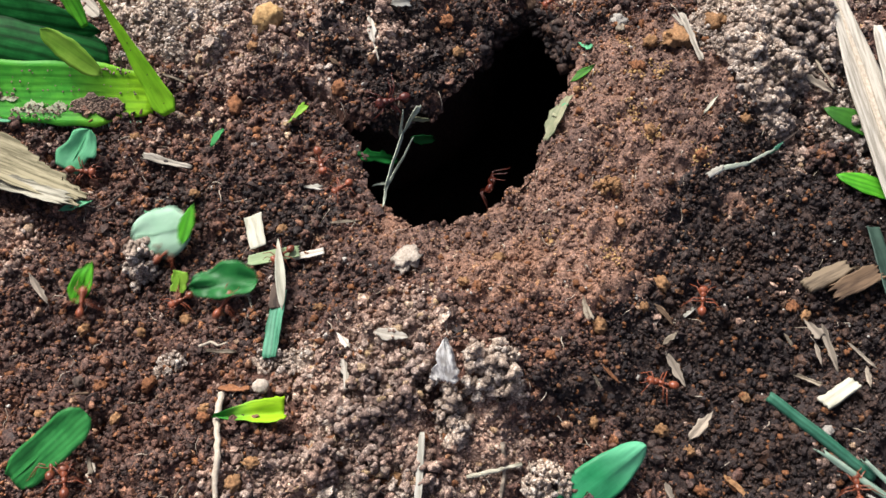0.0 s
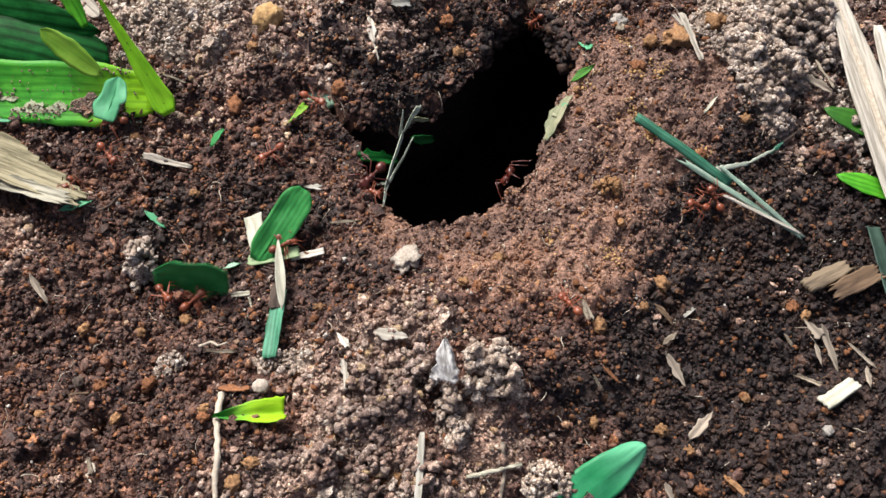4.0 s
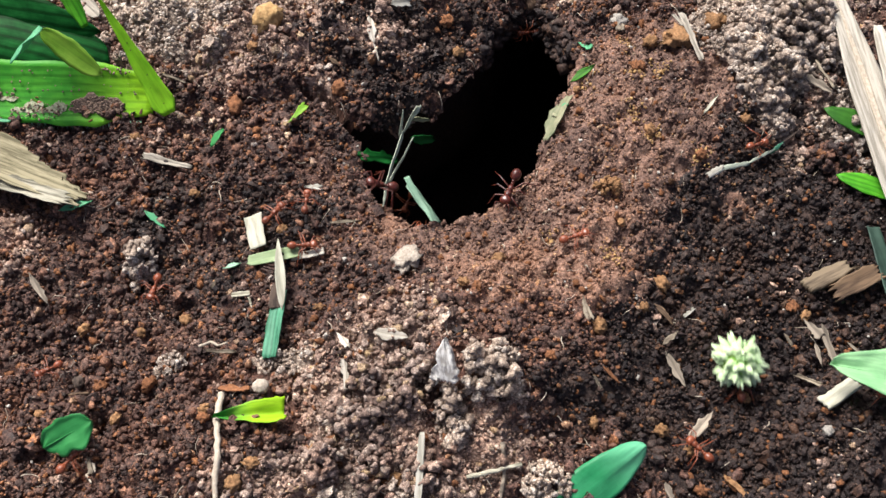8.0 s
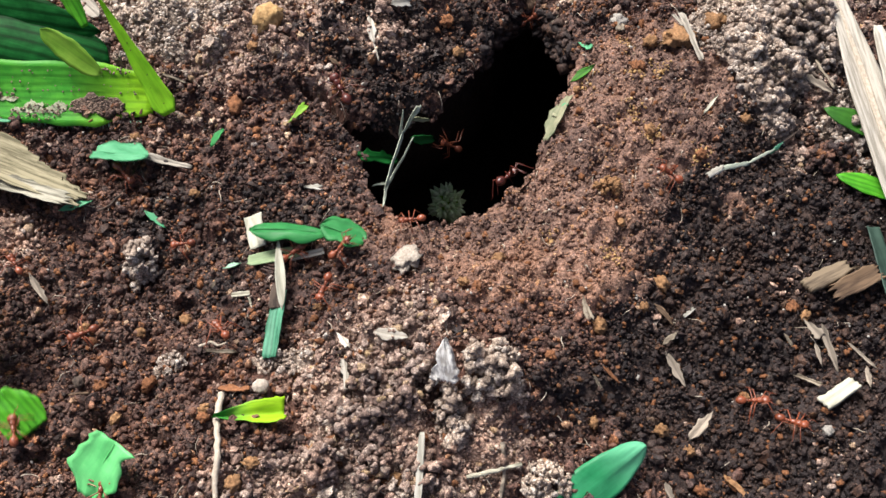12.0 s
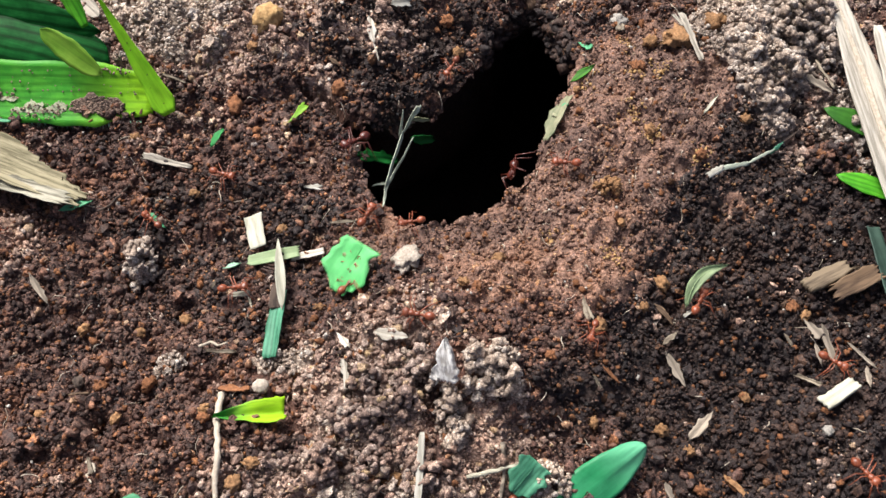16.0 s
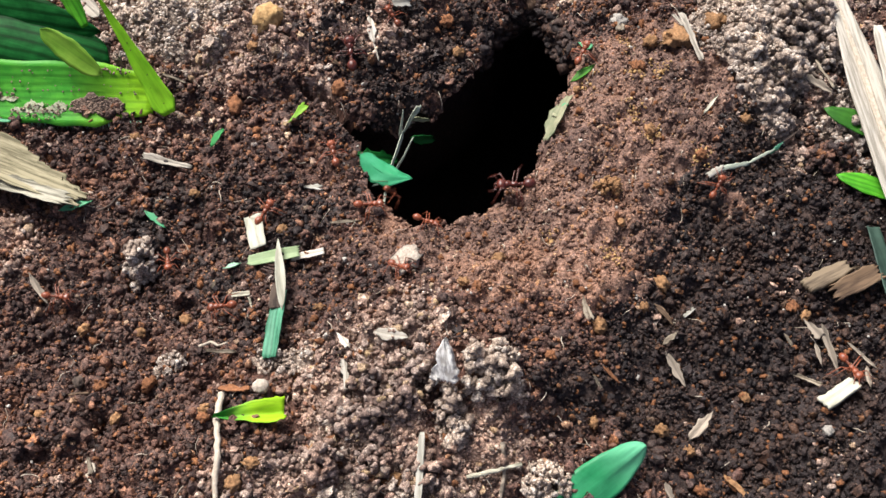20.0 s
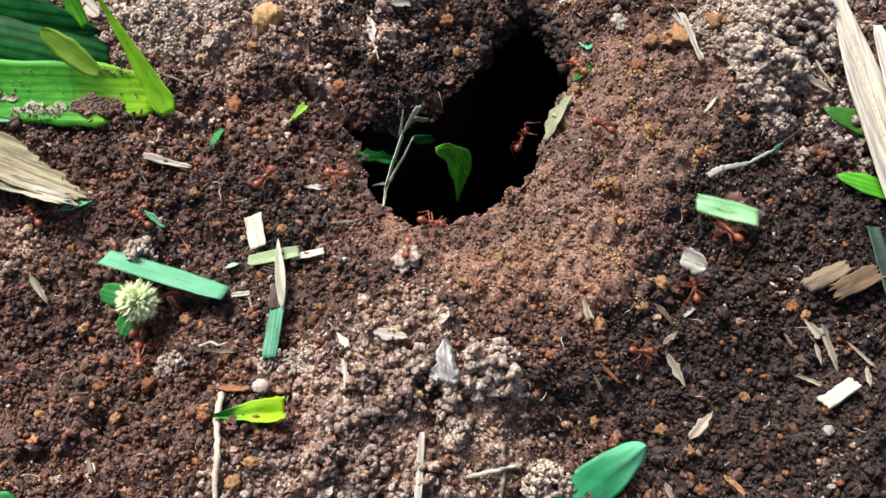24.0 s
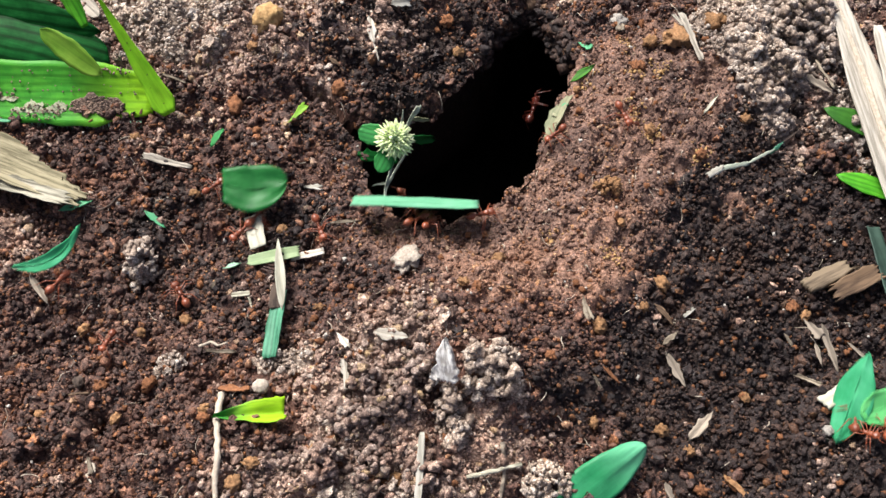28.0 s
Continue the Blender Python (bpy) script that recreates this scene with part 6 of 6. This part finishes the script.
    # unladen ants
    for kind, rows in (
            ("d", [(0, -13.9, 44.3), (1, -24.3, 40.3), (2, -17.3, 38.2), (3, -17.9, 25.5), (3.5, -18.0, 20.3), (5.5, -20.1, 19.8), (6, -19.7, 19.2), (7, -17.4, 24.7), (8, -16.1, 15.5), (9, -23.3, 39.1), (10, -22.2, 39.6), (11, -24.1, 42.1), (12, -25.7, 45.0), (14.5, -22.7, 38.9), (15, -22.8, 38.6), (16, -22.7, 29.3), (17, -26.8, 34.3), (18, -19.1, 37.6), (19, -19.6, 46.7), (20, -24.1, 55.8), (21, -21.6, 62.8), (22, -18.7, 70.2), (24, -13.6, 94.5)]),
            ("m", [(0, -30.3, 24.5), (1, -27.8, 14.7), (2, -33.6, 28.7), (3, -37.6, 28.9), (5.5, -49.7, 19.1), (6, -50.7, 6.3), (7, -42.6, -6.7), (8, -33.1, 1.1), (9, -25.2, -6.5), (10, -25.5, -8.6), (12, -26.7, -11.5), (14.5, -28.9, -17.5), (15, -28.1, -15.8), (16, -18.2, 7.4), (17, -17.5, 6.1), (18, -18.5, 32.4), (19, -20.0, 15.8), (20, -27.4, 26.6), (21, -23.5, 27.0), (23.5, -25.4, 20.7), (24, -25.7, 20.2), (25, -22.9, 25.1), (26, -23.0, 25.6), (27, -32.6, 16.4), (28, -29.1, 5.7)]),
            ("d", [(0, 15.0, 32.7), (1.5, 16.1, 28.9), (3, 17.9, 26.8), (6, 18.2, 17.5), (10, 16.0, 15.3), (15, 19.8, 26.3), (20, 17.4, 15.9), (24, 23.2, 40.8), (28, 27.2, 53.8)]),
            ("s", [(0, -24.7, 15.2), (2, -34.0, 5.5), (3, -21.3, 14.9), (5.5, -12.8, 9.7), (6, -2.8, 0.2), (7, -4.4, 31.6), (8, -10.4, 31.0), (9, -10.6, 4.9), (10, 0.8, 5.7), (11, -5.9, 4.2), (12, -7.3, 4.1), (14.5, -1.5, 5.0), (15, -1.5, 5.4), (16, -7.3, 3.5), (17, -11.2, 4.3), (18, -10.6, 4.9), (19, -6.5, 4.0), (20, -4.1, 3.7), (21, 2.1, 1.8), (23.5, -7.1, -2.5), (25, -7.1, -8.0), (26, -5.8, -1.1), (28, -3.7, 3.6)]),
            ("m", [(0, -115.3, 22.2), (1, -103.3, 27.3), (2, -90.6, 31.6), (3, -88.8, 33.0), (5.5, -74.8, 16.3), (6, -69.6, 6.6), (7, -62.0, -2.3), (8, -67.9, -8.9), (9, -62.3, -10.6), (10, -52.0, -15.2), (11, -46.0, -23.6), (12, -50.2, -21.5), (15, -54.5, -9.8), (16, -48.3, -10.1), (18, -33.1, -7.3), (19, -23.3, 5.3), (20, -17.5, 10.1), (21, -13.4, 6.6), (23, -6.5, 3.0), (24, -3.2, 3.4), (26, 2.2, 4.5), (28, 8.9, 7.1)]),
            ("s", [(0, -116.8, 14.7), (2, -81.0, 17.7), (3, -91.5, 21.8), (5.5, -91.0, 5.1), (6, -90.7, -15.1), (7, -89.3, -11.9), (8, -87.5, -31.0), (9, -99.5, -19.8), (10, -100.0, -10.4), (12, -100.5, -5.0), (15, -108.9, 1.5), (18, -101.4, 5.9), (19, -101.7, -3.0), (20, -89.7, -12.0), (21, -81.4, -3.8), (24, -99.5, 9.3), (25, -92.4, 6.8), (26, -80.3, 5.8), (27, -63.3, 11.5), (28, -56.4, 17.7)]),
            ("s", [(0, -38.3, -1.2), (3, -40.9, -2.9), (5.5, -31.6, 19.4), (7, -27.4, 11.6), (8, -32.9, 12.5), (9, -26.7, 14.6), (10, -44.3, 17.0), (11, -53.0, 8.4), (12, -62.7, 3.7), (15, -71.4, 9.2), (18, -68.5, 6.4), (20, -66.4, -0.6), (21, -68.8, 5.4), (24, -73.7, 8.5), (25, -77.0, 10.7), (26, -71.2, -3.0), (28, -76.4, -23.0)]),
            ("m", [(0, -77.6, -56.7), (2, -88.1, -10.6), (3, -68.2, -10.0), (5.5, -64.3, -12.3), (6, -64.3, -10.7), (7, -78.7, -15.7), (8, -40.6, 10.5), (9, -56.5, 5.5), (10, -62.8, -5.6), (12, -82.5, -21.0), (14, -105.5, -30.1)]),
            ("m", [(0, 5.2, -74.5), (12.6, 5.2, -74.5), (14.5, -0.5, -28.3), (16, -5.1, -23.6), (17, -30.0, -20.3), (18, -39.6, -16.6), (19, -45.1, -14.8), (20, -50.8, -13.9), (21, -60.0, -15.0), (23.5, -69.5, -19.9), (25, -63.1, -40.6), (27, -57.6, -17.2), (28, -61.3, -10.9)]),
            ("s", [(0, -25.1, -74.5), (12.6, -25.1, -74.5), (14.5, -21.5, -10.2), (15, -21.6, -4.9), (17, -18.9, -6.8), (19, -16.6, -8.4), (20, -9.3, -9.7), (21, -8.3, -14.2), (21.5, 5.5, -23.6), (23, 26.3, -27.0), (25, 60.0, -26.5), (28, 90.6, -45.3)]),
            ("m", [(0, -118.2, 23.5), (12.5, -118.2, 23.5), (14.4, -64.5, 22.9), (16, -54.3, 21.2), (18, -51.1, 17.7), (19, -42.6, 7.0), (20, -43.1, 11.2), (22, -36.5, 13.5), (24, -43.4, 19.5), (25, -30.6, 15.8), (26, -35.9, 7.1), (27, -43.6, 11.1), (28, -48.7, 5.6)]),
            ("s", [(0, 31.0, 79.2), (6, 25.4, 78.2), (11, 22.8, 79.0), (14, 26.7, 79.6), (16, 2.4, 53.6), (17, 3.9, 49.9), (18, -5.1, 57.9), (20, -13.8, 66.4), (22, -22.0, 77.3), (24, -29.5, 91.8)]),
            ("m", [(0, 48.2, -33.5), (2, 33.8, -30.6), (3, 34.1, -27.9), (5.5, 19.6, -6.6), (7, 30.1, -14.1), (8, 31.0, 0.1), (10, 43.1, -22.3), (12, 69.1, -36.8), (15, 82.7, -25.6), (17, 92.2, -29.8), (20, 91.7, -29.1), (22, 96.7, -37.9), (24, 104.4, -43.7)]),
            ("m", [(0, 60.4, -12.5), (3, 63.9, 8.8), (6, 53.4, 11.5), (8, 77.0, 27.8), (10, 63.9, 15.9), (14, 43.5, 20.0), (17, 26.3, 23.7), (20, 37.2, 55.4), (23, 40.1, 46.2), (25, 32.9, 56.8), (28, 44.4, 33.0)]),
            ("m", [(5.5, 90.6, -60.8), (7, 73.3, -57.7), (8, 54.3, -48.0), (10, 62.5, -45.0), (11, 72.1, -40.2), (14, 84.6, -48.1), (17, 94.8, -61.0)]),
            ("s", [(0, 118.3, -17.3), (12.5, 111.3, -16.7), (14, 52.5, -7.8), (17, 31.4, -28.5), (20, 65.9, 15.2), (22, 57.3, 20.0), (25, 30.5, 33.9), (26, 31.7, 31.2), (27, 30.3, 29.8), (28, 28.2, 28.7)])):
        stride(take_ant(kind), rows)


motions()
